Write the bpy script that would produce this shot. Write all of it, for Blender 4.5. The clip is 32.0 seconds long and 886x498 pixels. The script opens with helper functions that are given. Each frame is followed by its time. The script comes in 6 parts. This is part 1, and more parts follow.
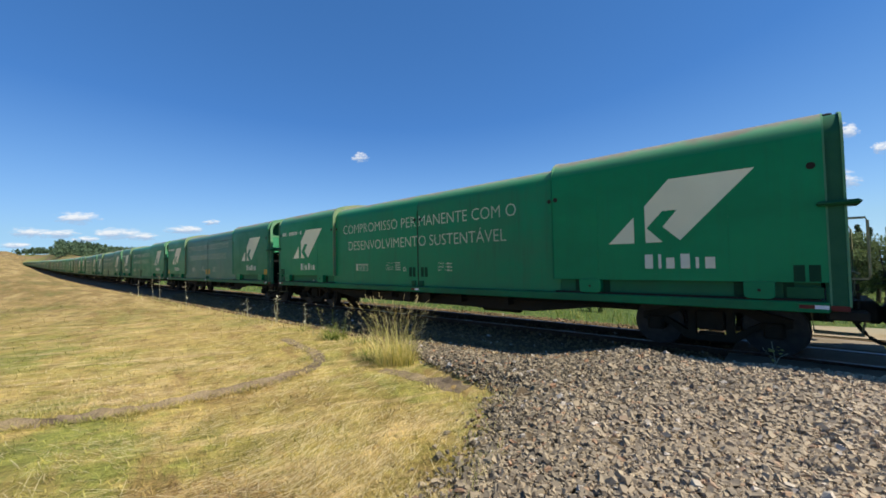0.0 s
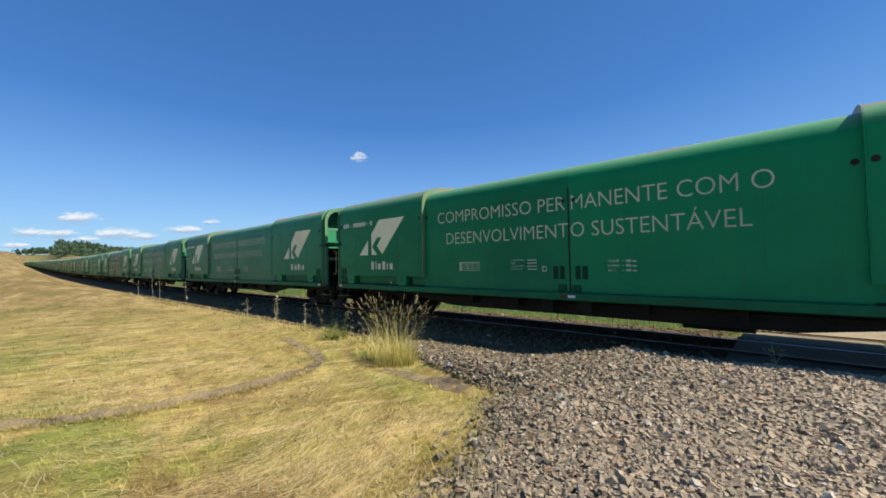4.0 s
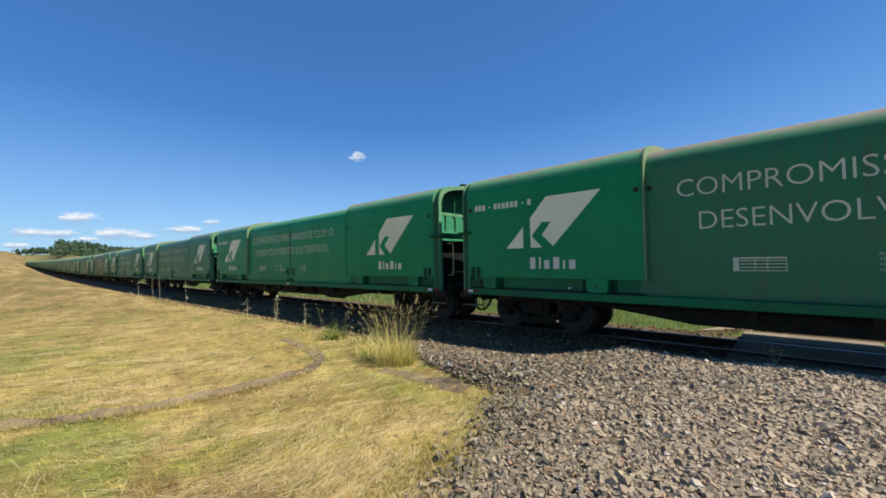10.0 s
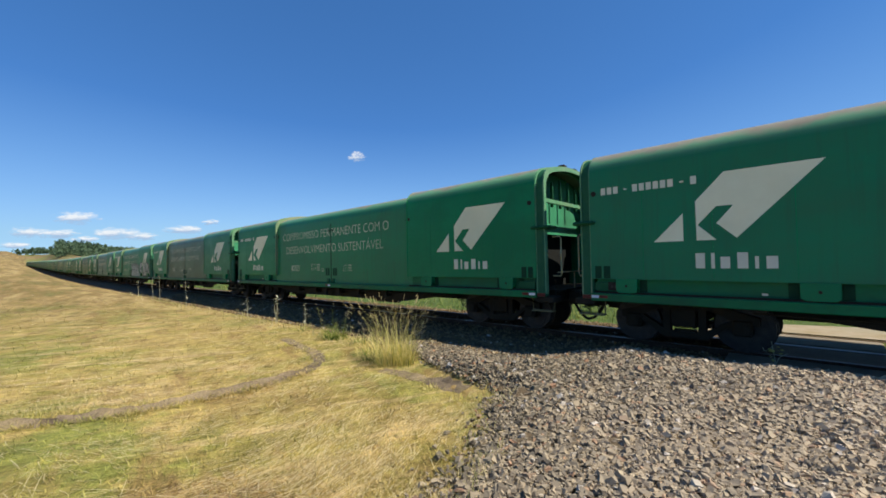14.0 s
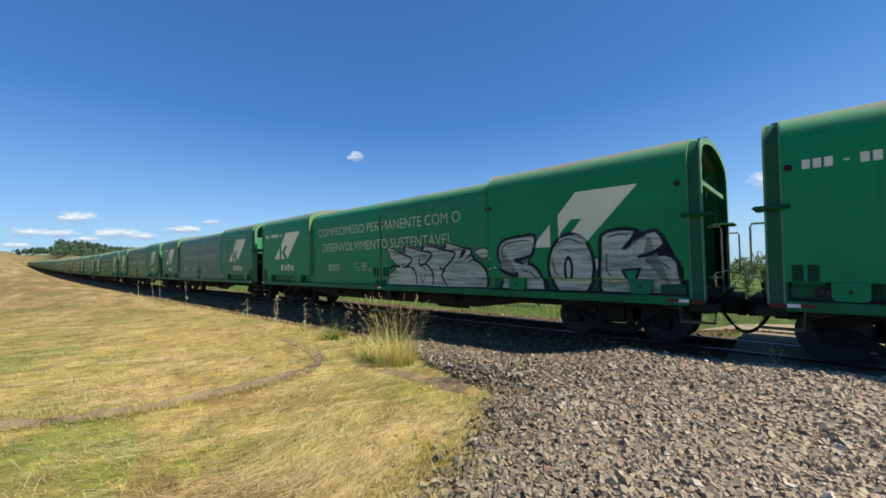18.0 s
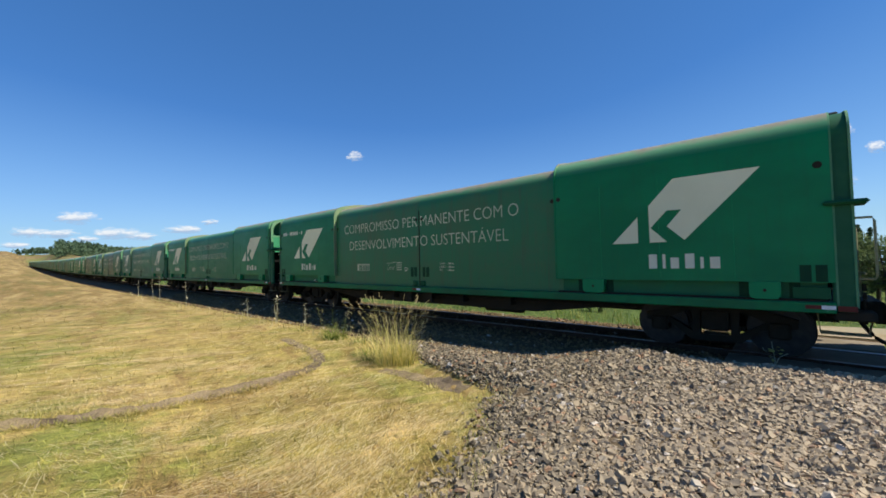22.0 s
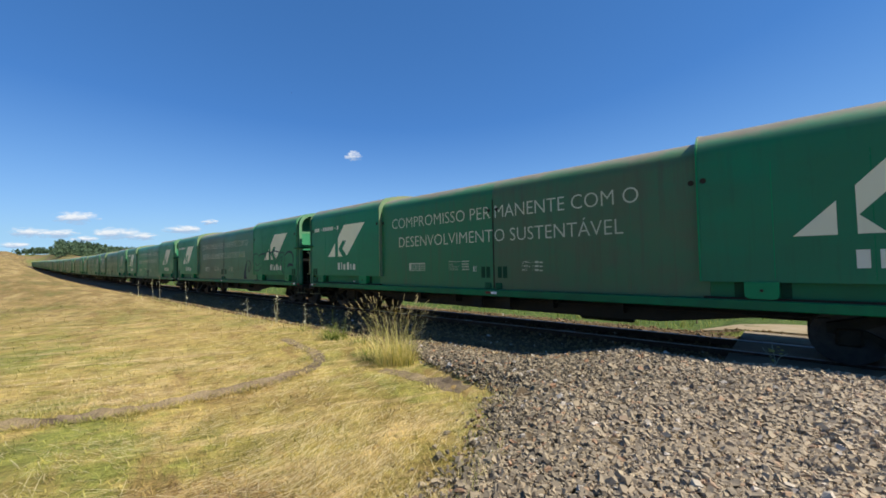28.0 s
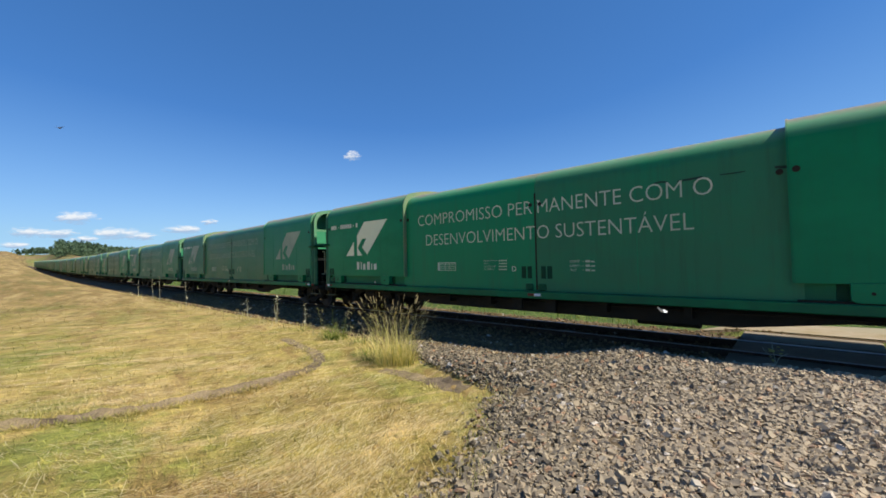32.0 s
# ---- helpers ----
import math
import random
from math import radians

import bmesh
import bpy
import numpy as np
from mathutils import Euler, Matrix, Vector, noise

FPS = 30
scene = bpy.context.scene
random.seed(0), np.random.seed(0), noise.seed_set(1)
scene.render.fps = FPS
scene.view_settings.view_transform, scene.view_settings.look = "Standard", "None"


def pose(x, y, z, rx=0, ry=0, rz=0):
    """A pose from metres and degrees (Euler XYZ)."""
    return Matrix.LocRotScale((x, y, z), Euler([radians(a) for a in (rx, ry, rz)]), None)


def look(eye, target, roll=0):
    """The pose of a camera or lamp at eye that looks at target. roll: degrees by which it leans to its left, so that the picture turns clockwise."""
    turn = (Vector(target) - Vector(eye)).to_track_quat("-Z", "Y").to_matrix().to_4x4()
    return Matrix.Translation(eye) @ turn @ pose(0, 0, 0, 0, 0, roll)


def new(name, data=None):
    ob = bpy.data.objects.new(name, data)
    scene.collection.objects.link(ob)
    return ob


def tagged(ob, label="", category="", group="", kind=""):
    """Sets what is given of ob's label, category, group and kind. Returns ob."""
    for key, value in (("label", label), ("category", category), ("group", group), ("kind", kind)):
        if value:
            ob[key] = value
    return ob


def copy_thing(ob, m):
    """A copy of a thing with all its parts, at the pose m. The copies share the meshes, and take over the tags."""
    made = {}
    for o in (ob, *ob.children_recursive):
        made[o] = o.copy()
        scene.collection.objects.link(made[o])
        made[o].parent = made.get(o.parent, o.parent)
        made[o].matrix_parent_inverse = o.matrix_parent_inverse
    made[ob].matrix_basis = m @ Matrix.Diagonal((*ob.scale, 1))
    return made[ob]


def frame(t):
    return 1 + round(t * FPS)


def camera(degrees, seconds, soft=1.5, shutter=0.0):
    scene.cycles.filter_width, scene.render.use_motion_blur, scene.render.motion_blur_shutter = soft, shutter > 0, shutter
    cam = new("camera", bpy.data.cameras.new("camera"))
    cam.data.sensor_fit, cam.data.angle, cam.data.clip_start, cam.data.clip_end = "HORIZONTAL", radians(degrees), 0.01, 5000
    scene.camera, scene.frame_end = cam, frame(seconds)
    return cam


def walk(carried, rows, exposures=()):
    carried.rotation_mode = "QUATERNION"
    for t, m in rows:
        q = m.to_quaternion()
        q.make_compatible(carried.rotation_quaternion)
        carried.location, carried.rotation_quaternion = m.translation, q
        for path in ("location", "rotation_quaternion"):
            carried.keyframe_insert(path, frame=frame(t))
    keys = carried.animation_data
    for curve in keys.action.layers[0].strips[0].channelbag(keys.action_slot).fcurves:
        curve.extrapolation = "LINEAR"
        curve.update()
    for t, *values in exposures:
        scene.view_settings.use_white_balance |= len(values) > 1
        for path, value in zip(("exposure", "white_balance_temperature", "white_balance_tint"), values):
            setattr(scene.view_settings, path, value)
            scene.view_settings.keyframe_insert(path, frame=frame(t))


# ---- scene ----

# World: x to the right of the camera, y ahead, z up; z = 0 is the rail top beside the camera.
EYE_Z = 2.0215
FOV = 97.03
cam = camera(FOV, 32.0, soft=1.7)
EYE = Vector((0.0, 0.0, EYE_Z))
PITCH, ROLL = radians(-0.1998), -2.0254
AIM = EYE + Vector((0.0, math.cos(PITCH), math.sin(PITCH)))
walk(cam, [(0.0, look(EYE, AIM, ROLL)), (32.0, look(EYE, AIM, ROLL))])

# ---------------------------------------------------------------- light
SUN_EL, SUN_AZ = radians(49), (0.955, -0.297)      # the sun shines along the line, from ahead of the train and a little from its far side
world = bpy.data.worlds.new("sky")
scene.world = world
world.use_nodes = True
wn, wl = world.node_tree.nodes, world.node_tree.links
sky = wn.new("ShaderNodeTexSky")
sky.sky_type = "NISHITA"
sky.sun_disc = False
sky.sun_elevation, sky.sun_rotation = SUN_EL, math.atan2(SUN_AZ[0], SUN_AZ[1])
sky.air_density, sky.dust_density, sky.ozone_density, sky.altitude = 0.7, 0.25, 3.0, 5000
tone = wn.new("ShaderNodeHueSaturation")
tone.inputs["Saturation"].default_value = 1.53
tint = wn.new("ShaderNodeMix")
tint.data_type, tint.blend_type = "RGBA", "MULTIPLY"
tint.inputs[0].default_value, tint.inputs[7].default_value = 1.0, (1.60, 1.60, 1.75, 1)
soft_sky = wn.new("ShaderNodeGamma")
soft_sky.inputs["Gamma"].default_value = 0.56
wl.new(sky.outputs[0], soft_sky.inputs["Color"])
wl.new(soft_sky.outputs[0], tint.inputs[6])
wl.new(tint.outputs[2], tone.inputs["Color"])
# the brighter the air towards the horizon, the paler its blue
grey = wn.new("ShaderNodeRGBToBW")
pale = wn.new("ShaderNodeMapRange")
for key, value in (("From Min", 1.05), ("From Max", 2.4), ("To Min", 0.0), ("To Max", 0.75)):
    pale.inputs[key].default_value = value
haze = wn.new("ShaderNodeMix")
haze.data_type = "RGBA"
haze.inputs[7].default_value = (1.80, 3.00, 3.80, 1)
wl.new(soft_sky.outputs[0], grey.inputs[0])
wl.new(grey.outputs[0], pale.inputs["Value"])
wl.new(pale.outputs[0], haze.inputs[0])
wl.new(tone.outputs[0], haze.inputs[6])
wl.new(haze.outputs[2], wn["Background"].inputs[0])
wn["Background"].inputs[1].default_value = 0.15
sun = new("sun", bpy.data.lights.new("sun", "SUN"))
sun.data.energy, sun.data.angle, sun.data.color = 5.0, radians(0.53), (1.0, 0.93, 0.82)
sun.matrix_world = look((0, 0, 0), (-SUN_AZ[0] * math.cos(SUN_EL), -SUN_AZ[1] * math.cos(SUN_EL), -math.sin(SUN_EL)))
scene.view_settings.exposure = 0.5

# ---------------------------------------------------------------- track line
TH = -0.7378
X0, Y0 = 1.1109, 9.0028          # the near side of the cars at s = 0
HALF = 1.575                  # half a car's width
PITCH_L = 17.3                # from coupler to coupler
C_, S_ = math.cos(TH), math.sin(TH)


def side_line(s):
    """Ground plan of the cars' near side, and the height of the rail top, s metres along the line (the train runs towards +s)."""
    r = s - 1.25
    e = math.exp(min(3.0, max(-50.0, r / 3.478)))
    lat = -0.006308 * 3.478 * (e - 1)
    e2 = math.exp(min(3.0, max(-50.0, r / 15.0)))
    k = max(r, -139.0)
    z = 0.020229 * k + 1.4539e-4 * k * k / 2 - 0.1009 * (e2 - 1)
    return X0 + C_ * s - S_ * lat, Y0 + S_ * s + C_ * lat, z


def spot(s, q, dz=0.0):
    """World place s along the line and q metres from the cars' near side towards the camera, dz over the rail top."""
    x, y, z = side_line(s)
    return Vector((x + S_ * q, y - C_ * q, z + dz))


def sq_of(x, y):
    dx, dy = x - X0, y - Y0
    return dx * C_ + dy * S_, dx * S_ - dy * C_


KNOTS = (0, 3, 6, 9, 11, 12, 13, 14, 14.5, 17, 18, 19, 20, 21, 22, 23, 24, 25, 28, 29, 30, 31, 32)
DRIFT = (-0.366, 0.112, 0.59, 0.457, 0.207, 0.505, 0.604, -0.225, 0.034, 1.295, 1.799, 1.054, -2.184, -2.121, -2.409, -0.996, -1.689, -0.733, -0.712, 0.193, 0.448, 0.873, 0.459)
CANT = 0.03814                # the line leans this much, away from the camera


def train_s(n, t):
    """Where along the line the middle of car n stands at t seconds; the train slows a little."""
    u = t - 9
    return -2.1932 + n * PITCH_L + 9.5064 * u - 0.0313 * u * u / 2 + 0.0358e-3 * u ** 3 + 0.1 * float(np.interp(t, KNOTS, DRIFT))


def car_pose(n, t):
    sc = train_s(n, t)
    a, b = spot(sc - 6, -HALF + 0.077), spot(sc + 6, -HALF + 0.077)
    ex = (b - a).normalized()
    ey = Vector((0, 0, 1)).cross(ex).normalized()
    ez = ex.cross(ey)
    m = Matrix((ex, ey, ez)).transposed().to_4x4()
    m = m @ Matrix.Rotation(-CANT, 4, "X")
    m.translation = (a + b) / 2 - Vector((0, 0, 0.06))
    return m


# ---------------------------------------------------------------- materials
def material(name):
    m = bpy.data.materials.new(name)
    m.use_nodes = True
    nt = m.node_tree
    return m, nt, nt.nodes["Principled BSDF"]


def coords(nt, which="Object"):
    return nt.nodes.new("ShaderNodeTexCoord").outputs[which]


def noise_tex(nt, vec, scale, detail=4.0, rough=0.6):
    n = nt.nodes.new("ShaderNodeTexNoise")
    n.inputs["Scale"].default_value, n.inputs["Detail"].default_value, n.inputs["Roughness"].default_value = scale, detail, rough
    nt.links.new(vec, n.inputs["Vector"])
    return n.outputs["Fac"]


def ramp(nt, fac, stops):
    r = nt.nodes.new("ShaderNodeValToRGB")
    el = r.color_ramp.elements
    while len(el) < len(stops):
        el.new(0.5)
    for e, (p, c) in zip(el, stops):
        e.position, e.color = p, (*c, 1) if len(c) == 3 else c
    nt.links.new(fac, r.inputs[0])
    return r.outputs[0]


def mix(nt, fac, a, b, mode="MIX"):
    n = nt.nodes.new("ShaderNodeMix")
    n.data_type, n.blend_type = "RGBA", mode
    for sock, v in ((n.inputs[0], fac), (n.inputs[6], a), (n.inputs[7], b)):
        if isinstance(v, (int, float)):
            sock.default_value = v
        elif isinstance(v, tuple):
            sock.default_value = (*v, 1)
        else:
            nt.links.new(v, sock)
    return n.outputs[2]


def math_n(nt, op, a, b=0.0, clamp=False):
    n = nt.nodes.new("ShaderNodeMath")
    n.operation, n.use_clamp = op, clamp
    for sock, v in ((n.inputs[0], a), (n.inputs[1], b)):
        if isinstance(v, (int, float)):
            sock.default_value = v
        else:
            nt.links.new(v, sock)
    return n.outputs[0]


def stretch(nt, vec, scale):
    n = nt.nodes.new("ShaderNodeMapping")
    n.inputs["Scale"].default_value = scale
    nt.links.new(vec, n.inputs["Vector"])
    return n.outputs[0]


def turned(nt, vec, angle, scale):
    """Coordinates turned by an angle, then scaled."""
    n = nt.nodes.new("ShaderNodeMapping")
    n.vector_type = "TEXTURE"
    n.inputs["Rotation"].default_value, n.inputs["Scale"].default_value = (0, 0, angle), [1 / k for k in scale]
    nt.links.new(vec, n.inputs["Vector"])
    return n.outputs[0]


def bump(nt, bs, height, strength=0.3, dist=0.02):
    b = nt.nodes.new("ShaderNodeBump")
    b.inputs["Strength"].default_value, b.inputs["Distance"].default_value = strength, dist
    nt.links.new(height, b.inputs["Height"])
    nt.links.new(b.outputs[0], bs.inputs["Normal"])


def speckled(name, c1, c2, scale=8.0, rough=0.8, metal=0.0, bump_s=0.2, dist=0.01, c3=None):
    m, nt, bs = material(name)
    v = coords(nt)
    f = noise_tex(nt, v, scale)
    col = ramp(nt, f, [(0.3, c1), (0.7, c2)])
    if c3:
        col = mix(nt, ramp(nt, noise_tex(nt, v, scale * 0.13, 3), [(0.45, (0, 0, 0)), (0.7, (1, 1, 1))]), col, c3)
    nt.links.new(col, bs.inputs["Base Color"])
    bs.inputs["Roughness"].default_value, bs.inputs["Metallic"].default_value = rough, metal
    if not metal:
        bs.inputs["Specular IOR Level"].default_value = 0.2
    bump(nt, bs, noise_tex(nt, v, scale * 5), bump_s, dist)
    return m


def separate(nt, vec):
    n = nt.nodes.new("ShaderNodeSeparateXYZ")
    nt.links.new(vec, n.inputs[0])
    return n.outputs


def rand(nt):
    return nt.nodes.new("ShaderNodeObjectInfo").outputs["Random"]


def paint(name, c, dull, dirt, dirt_amount):
    """Weathered wagon paint: fading by patches, rain streaks down the side, brown grime on the roof; sunlight on the
    shoulder is painted in as a paler band.
    """
    m, nt, bs = material(name)
    v = coords(nt)
    x, y, z = separate(nt, v)
    r = rand(nt)
    off = nt.nodes.new("ShaderNodeVectorMath")
    off.operation = "ADD"
    nt.links.new(v, off.inputs[0])
    comb = nt.nodes.new("ShaderNodeCombineXYZ")
    nt.links.new(math_n(nt, "MULTIPLY", r, 57.0), comb.inputs[0])
    nt.links.new(comb.outputs[0], off.inputs[1])
    w = off.outputs[0]
    patch = noise_tex(nt, stretch(nt, w, (0.5, 0.5, 0.9)), 1.3, 5)
    col = mix(nt, ramp(nt, math_n(nt, "ADD", patch, math_n(nt, "MULTIPLY", math_n(nt, "SUBTRACT", r, 0.5), 0.5)), [(0.35, (0, 0, 0)), (0.75, (1, 1, 1))]), c, dull)
    streak = noise_tex(nt, stretch(nt, w, (6, 6, 0.35)), 1.6, 4, 0.7)
    col = mix(nt, math_n(nt, "MULTIPLY", ramp(nt, streak, [(0.5, (0, 0, 0)), (0.75, (1, 1, 1))]), 0.35 * dirt_amount), col, dirt)
    top = math_n(nt, "ADD", z, math_n(nt, "MULTIPLY", noise_tex(nt, stretch(nt, w, (1.2, 1.2, 0.3)), 1.5, 4), 0.35))
    tr = ramp(nt, math_n(nt, "SUBTRACT", top, 3.3), [(0.475 - 0.12 * dirt_amount, (0, 0, 0)), (0.575 - 0.11 * dirt_amount, (1, 1, 1))])
    # pale green mixed in along the shoulder, painting the sunlit band into the colour
    lit_band = ramp(nt, math_n(nt, "SUBTRACT", math_n(nt, "ADD", z, math_n(nt, "MULTIPLY", patch, 0.1)), 3.0), [(0.40, (0, 0, 0)), (0.62, (0.6, 0.6, 0.6))])
    col = mix(nt, lit_band, col, (0.26, 0.44, 0.25))
    col = mix(nt, math_n(nt, "MULTIPLY", tr, 0.85), col, mix(nt, noise_tex(nt, w, 3.0), (0.22, 0.16, 0.115), (0.36, 0.29, 0.22)))
    nt.links.new(col, bs.inputs["Base Color"])
    bs.inputs["Specular IOR Level"].default_value = 0.16 + 0.12 * dirt_amount
    nt.links.new(ramp(nt, patch, [(0.3, (0.34,) * 3), (0.8, (0.6,) * 3)]), bs.inputs["Roughness"])
    bump(nt, bs, noise_tex(nt, stretch(nt, w, (1, 1, 0.6)), 1.1, 2), 0.25, 0.02)
    return m


M_DOOR = paint("door_green_paint", (0.002, 0.235, 0.081), (0.003, 0.165, 0.061), (0.02, 0.06, 0.026), 0.5)
M_CENTRE = paint("side_green_paint", (0.004, 0.225, 0.082), (0.030, 0.175, 0.073), (0.035, 0.058, 0.03), 0.9)
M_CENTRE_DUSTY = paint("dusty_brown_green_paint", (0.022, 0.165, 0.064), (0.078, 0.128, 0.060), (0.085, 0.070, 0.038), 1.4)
M_CENTRE_DULL = paint("dull_blue_green_paint", (0.008, 0.205, 0.088), (0.030, 0.165, 0.082), (0.035, 0.065, 0.04), 1.0)
M_CENTRE_GREY = paint("grimy_grey_green_paint", (0.045, 0.20, 0.118), (0.095, 0.178, 0.115), (0.075, 0.085, 0.06), 1.2)
M_DOOR_DULL = paint("faded_door_green_paint", (0.006, 0.20, 0.083), (0.022, 0.155, 0.070), (0.03, 0.065, 0.038), 0.8)
M_LOWER = speckled("lower_green_paint", (0.004, 0.19, 0.068), (0.010, 0.14, 0.054), 3, 0.55, 0, 0.1, 0.01, (0.02, 0.11, 0.046))
M_SILL = speckled("sill_green_paint", (0.003, 0.185, 0.06), (0.006, 0.135, 0.048), 5, 0.5, 0, 0.1, 0.01, (0.015, 0.10, 0.04))
M_ARCH = speckled("arch_green_paint", (0.07, 0.23, 0.112), (0.12, 0.28, 0.145), 4, 0.6, 0, 0.1, 0.01, (0.20, 0.27, 0.15))
M_RIM = speckled("pale_rim_paint", (0.13, 0.22, 0.11), (0.19, 0.27, 0.14), 4, 0.6, 0, 0.1, 0.01, (0.24, 0.24, 0.13))
M_ENDWALL = speckled("end_wall_green_paint", (0.03, 0.22, 0.105), (0.05, 0.27, 0.13), 4, 0.6, 0, 0.1, 0.01, (0.035, 0.12, 0.06))
M_DARKGREEN = speckled("grimy_green_paint", (0.006, 0.078, 0.028), (0.014, 0.10, 0.04), 6, 0.65, 0, 0.2)
M_POST = speckled("grimy_green_post_paint", (0.010, 0.088, 0.038), (0.020, 0.108, 0.048), 5, 0.6, 0, 0.15)
M_BLACK = speckled("grimy_black_iron", (0.017, 0.015, 0.010), (0.034, 0.029, 0.019), 6, 0.8, 0.0, 0.3, 0.01, (0.034, 0.026, 0.016))
# near-black that puts the shade between two cars into the colour
M_END_SHADE = speckled("sooty_black_paint", (0.004, 0.005, 0.004), (0.008, 0.009, 0.007), 5, 0.9, 0, 0.2)
M_STEEL = speckled("worn_wheel_steel", (0.035, 0.031, 0.027), (0.07, 0.06, 0.05), 9, 0.55, 0.6, 0.2)
M_RAILTOP = speckled("bright_rail_steel", (0.36, 0.35, 0.34), (0.46, 0.45, 0.44), 3, 0.5, 1.0, 0.05)
M_RUST = speckled("rusty_rail_steel", (0.05, 0.032, 0.02), (0.09, 0.055, 0.035), 12, 0.9, 0.0, 0.3)
M_WHITE = speckled("white_lettering", (0.62, 0.63, 0.48), (0.70, 0.71, 0.55), 3, 0.6, 0, 0.05)
M_SLOGAN = speckled("faded_white_lettering", (0.50, 0.53, 0.37), (0.63, 0.65, 0.47), 2.5, 0.6, 0, 0.05, 0.01, (0.36, 0.42, 0.28))
M_LOGO = speckled("pale_grey_emblem", (0.75, 0.76, 0.52), (0.84, 0.85, 0.60), 1.5, 0.6, 0, 0.05, 0.01, (0.64, 0.65, 0.45))
# lettering colour dimmed to paint in the haze of distance
M_HAZED = speckled("worn_pale_lettering", (0.26, 0.32, 0.22), (0.38, 0.43, 0.31), 1.5, 0.6, 0, 0.05)
M_RED = speckled("red_reflector", (0.10, 0.020, 0.014), (0.16, 0.03, 0.02), 9, 0.5)
M_REFW = speckled("white_reflector", (0.7, 0.7, 0.7), (0.8, 0.8, 0.8), 9, 0.35)
M_RAILING = speckled("faded_yellow_handrail", (0.30, 0.30, 0.16), (0.44, 0.42, 0.25), 9, 0.6)
# darkened green for flat plates, painting the shade inside recesses and slots
M_RECESS = speckled("recessed_dark_green", (0.003, 0.040, 0.017), (0.006, 0.055, 0.022), 6, 0.7)
M_STEP = speckled("dull_yellow_step", (0.13, 0.115, 0.06), (0.22, 0.19, 0.09), 9, 0.7)
M_YELLOW = speckled("yellow_paint", (0.5, 0.28, 0.03), (0.6, 0.36, 0.05), 9, 0.6)


# ---------------------------------------------------------------- mesh helpers
def part(name, bm, mat, parent=None, label=""):
    me = bpy.data.meshes.new(name)
    bm.to_mesh(me)
    bm.free()
    for m in (mat if isinstance(mat, (list, tuple)) else (mat,)):
        me.materials.append(m)
    ob = new(name, me)
    if parent is not None:
        ob.parent = parent
    return tagged(ob, label)


def mesh_np(name, verts, faces, mat, parent=None, smooth=False):
    """A mesh from arrays of vertices and of faces with one number of corners."""
    verts, faces = np.asarray(verts, np.float32), np.asarray(faces, np.int32)
    k = faces.shape[1]
    me = bpy.data.meshes.new(name)
    me.vertices.add(len(verts))
    me.vertices.foreach_set("co", verts.ravel())
    me.loops.add(faces.size)
    me.loops.foreach_set("vertex_index", faces.ravel())
    me.polygons.add(len(faces))
    me.polygons.foreach_set("loop_start", np.arange(0, faces.size, k, dtype=np.int32))
    me.polygons.foreach_set("loop_total", np.full(len(faces), k, np.int32))
    me.polygons.foreach_set("use_smooth", np.full(len(faces), smooth, bool))
    me.update(calc_edges=True)
    me.materials.append(mat)
    ob = new(name, me)
    if parent is not None:
        ob.parent = parent
    return ob


def box(bm, x0, x1, y0, y1, z0, z1, bevel=0.0):
    r = bmesh.ops.create_cube(bm, size=1)
    for v in r["verts"]:
        v.co = Vector(((x0 + x1) / 2 + v.co.x * (x1 - x0), (y0 + y1) / 2 + v.co.y * (y1 - y0), (z0 + z1) / 2 + v.co.z * (z1 - z0)))
    if bevel:
        es = list({e for v in r["verts"] for e in v.link_edges})
        bmesh.ops.bevel(bm, geom=es, offset=bevel, segments=1, affect="EDGES")
    return bm


def boxed(*a, **k):
    return box(bmesh.new(), *a, **k)


def tube(bm, pts, r, sides=6):
    """A round bar along a line of points."""
    pts = [Vector(p) for p in pts]
    rings = []
    for i, p in enumerate(pts):
        d = (pts[min(i + 1, len(pts) - 1)] - pts[max(i - 1, 0)]).normalized()
        a = d.orthogonal().normalized() if abs(d.y) < 0.9 else Vector((1, 0, 0))
        a = (a - d * a.dot(d)).normalized()
        b = d.cross(a)
        rr = r[i] if isinstance(r, (list, tuple)) else r
        rings.append([bm.verts.new(p + rr * (math.cos(k * math.tau / sides) * a + math.sin(k * math.tau / sides) * b)) for k in range(sides)])
    for q, w in zip(rings, rings[1:]):
        for k in range(sides):
            bm.faces.new((q[k], q[(k + 1) % sides], w[(k + 1) % sides], w[k]))
    bm.faces.new(rings[0][::-1])
    bm.faces.new(rings[-1])
    return bm


def disc(bm, x, y0, y1, z, r, sides=24):
    """A round plate with its axis along y."""
    tube(bm, [(x, y0, z), (x, y1, z)], r, sides)
    return bm


def sweep(profile, x0, x1, close=True, xs=None):
    """A closed outline in (y, z) pushed along x."""
    bm = bmesh.new()
    xs = xs or (x0, x1)
    rings = [[bm.verts.new((x, y, z)) for y, z in profile] for x in xs]
    n = len(profile)
    for a, b in zip(rings, rings[1:]):
        for k in range(n):
            bm.faces.new((a[k], a[(k + 1) % n], b[(k + 1) % n], b[k]))
    if close:
        bm.faces.new(rings[0][::-1])
        bm.faces.new(rings[-1])
    bmesh.ops.recalc_face_normals(bm, faces=bm.faces)
    return bm


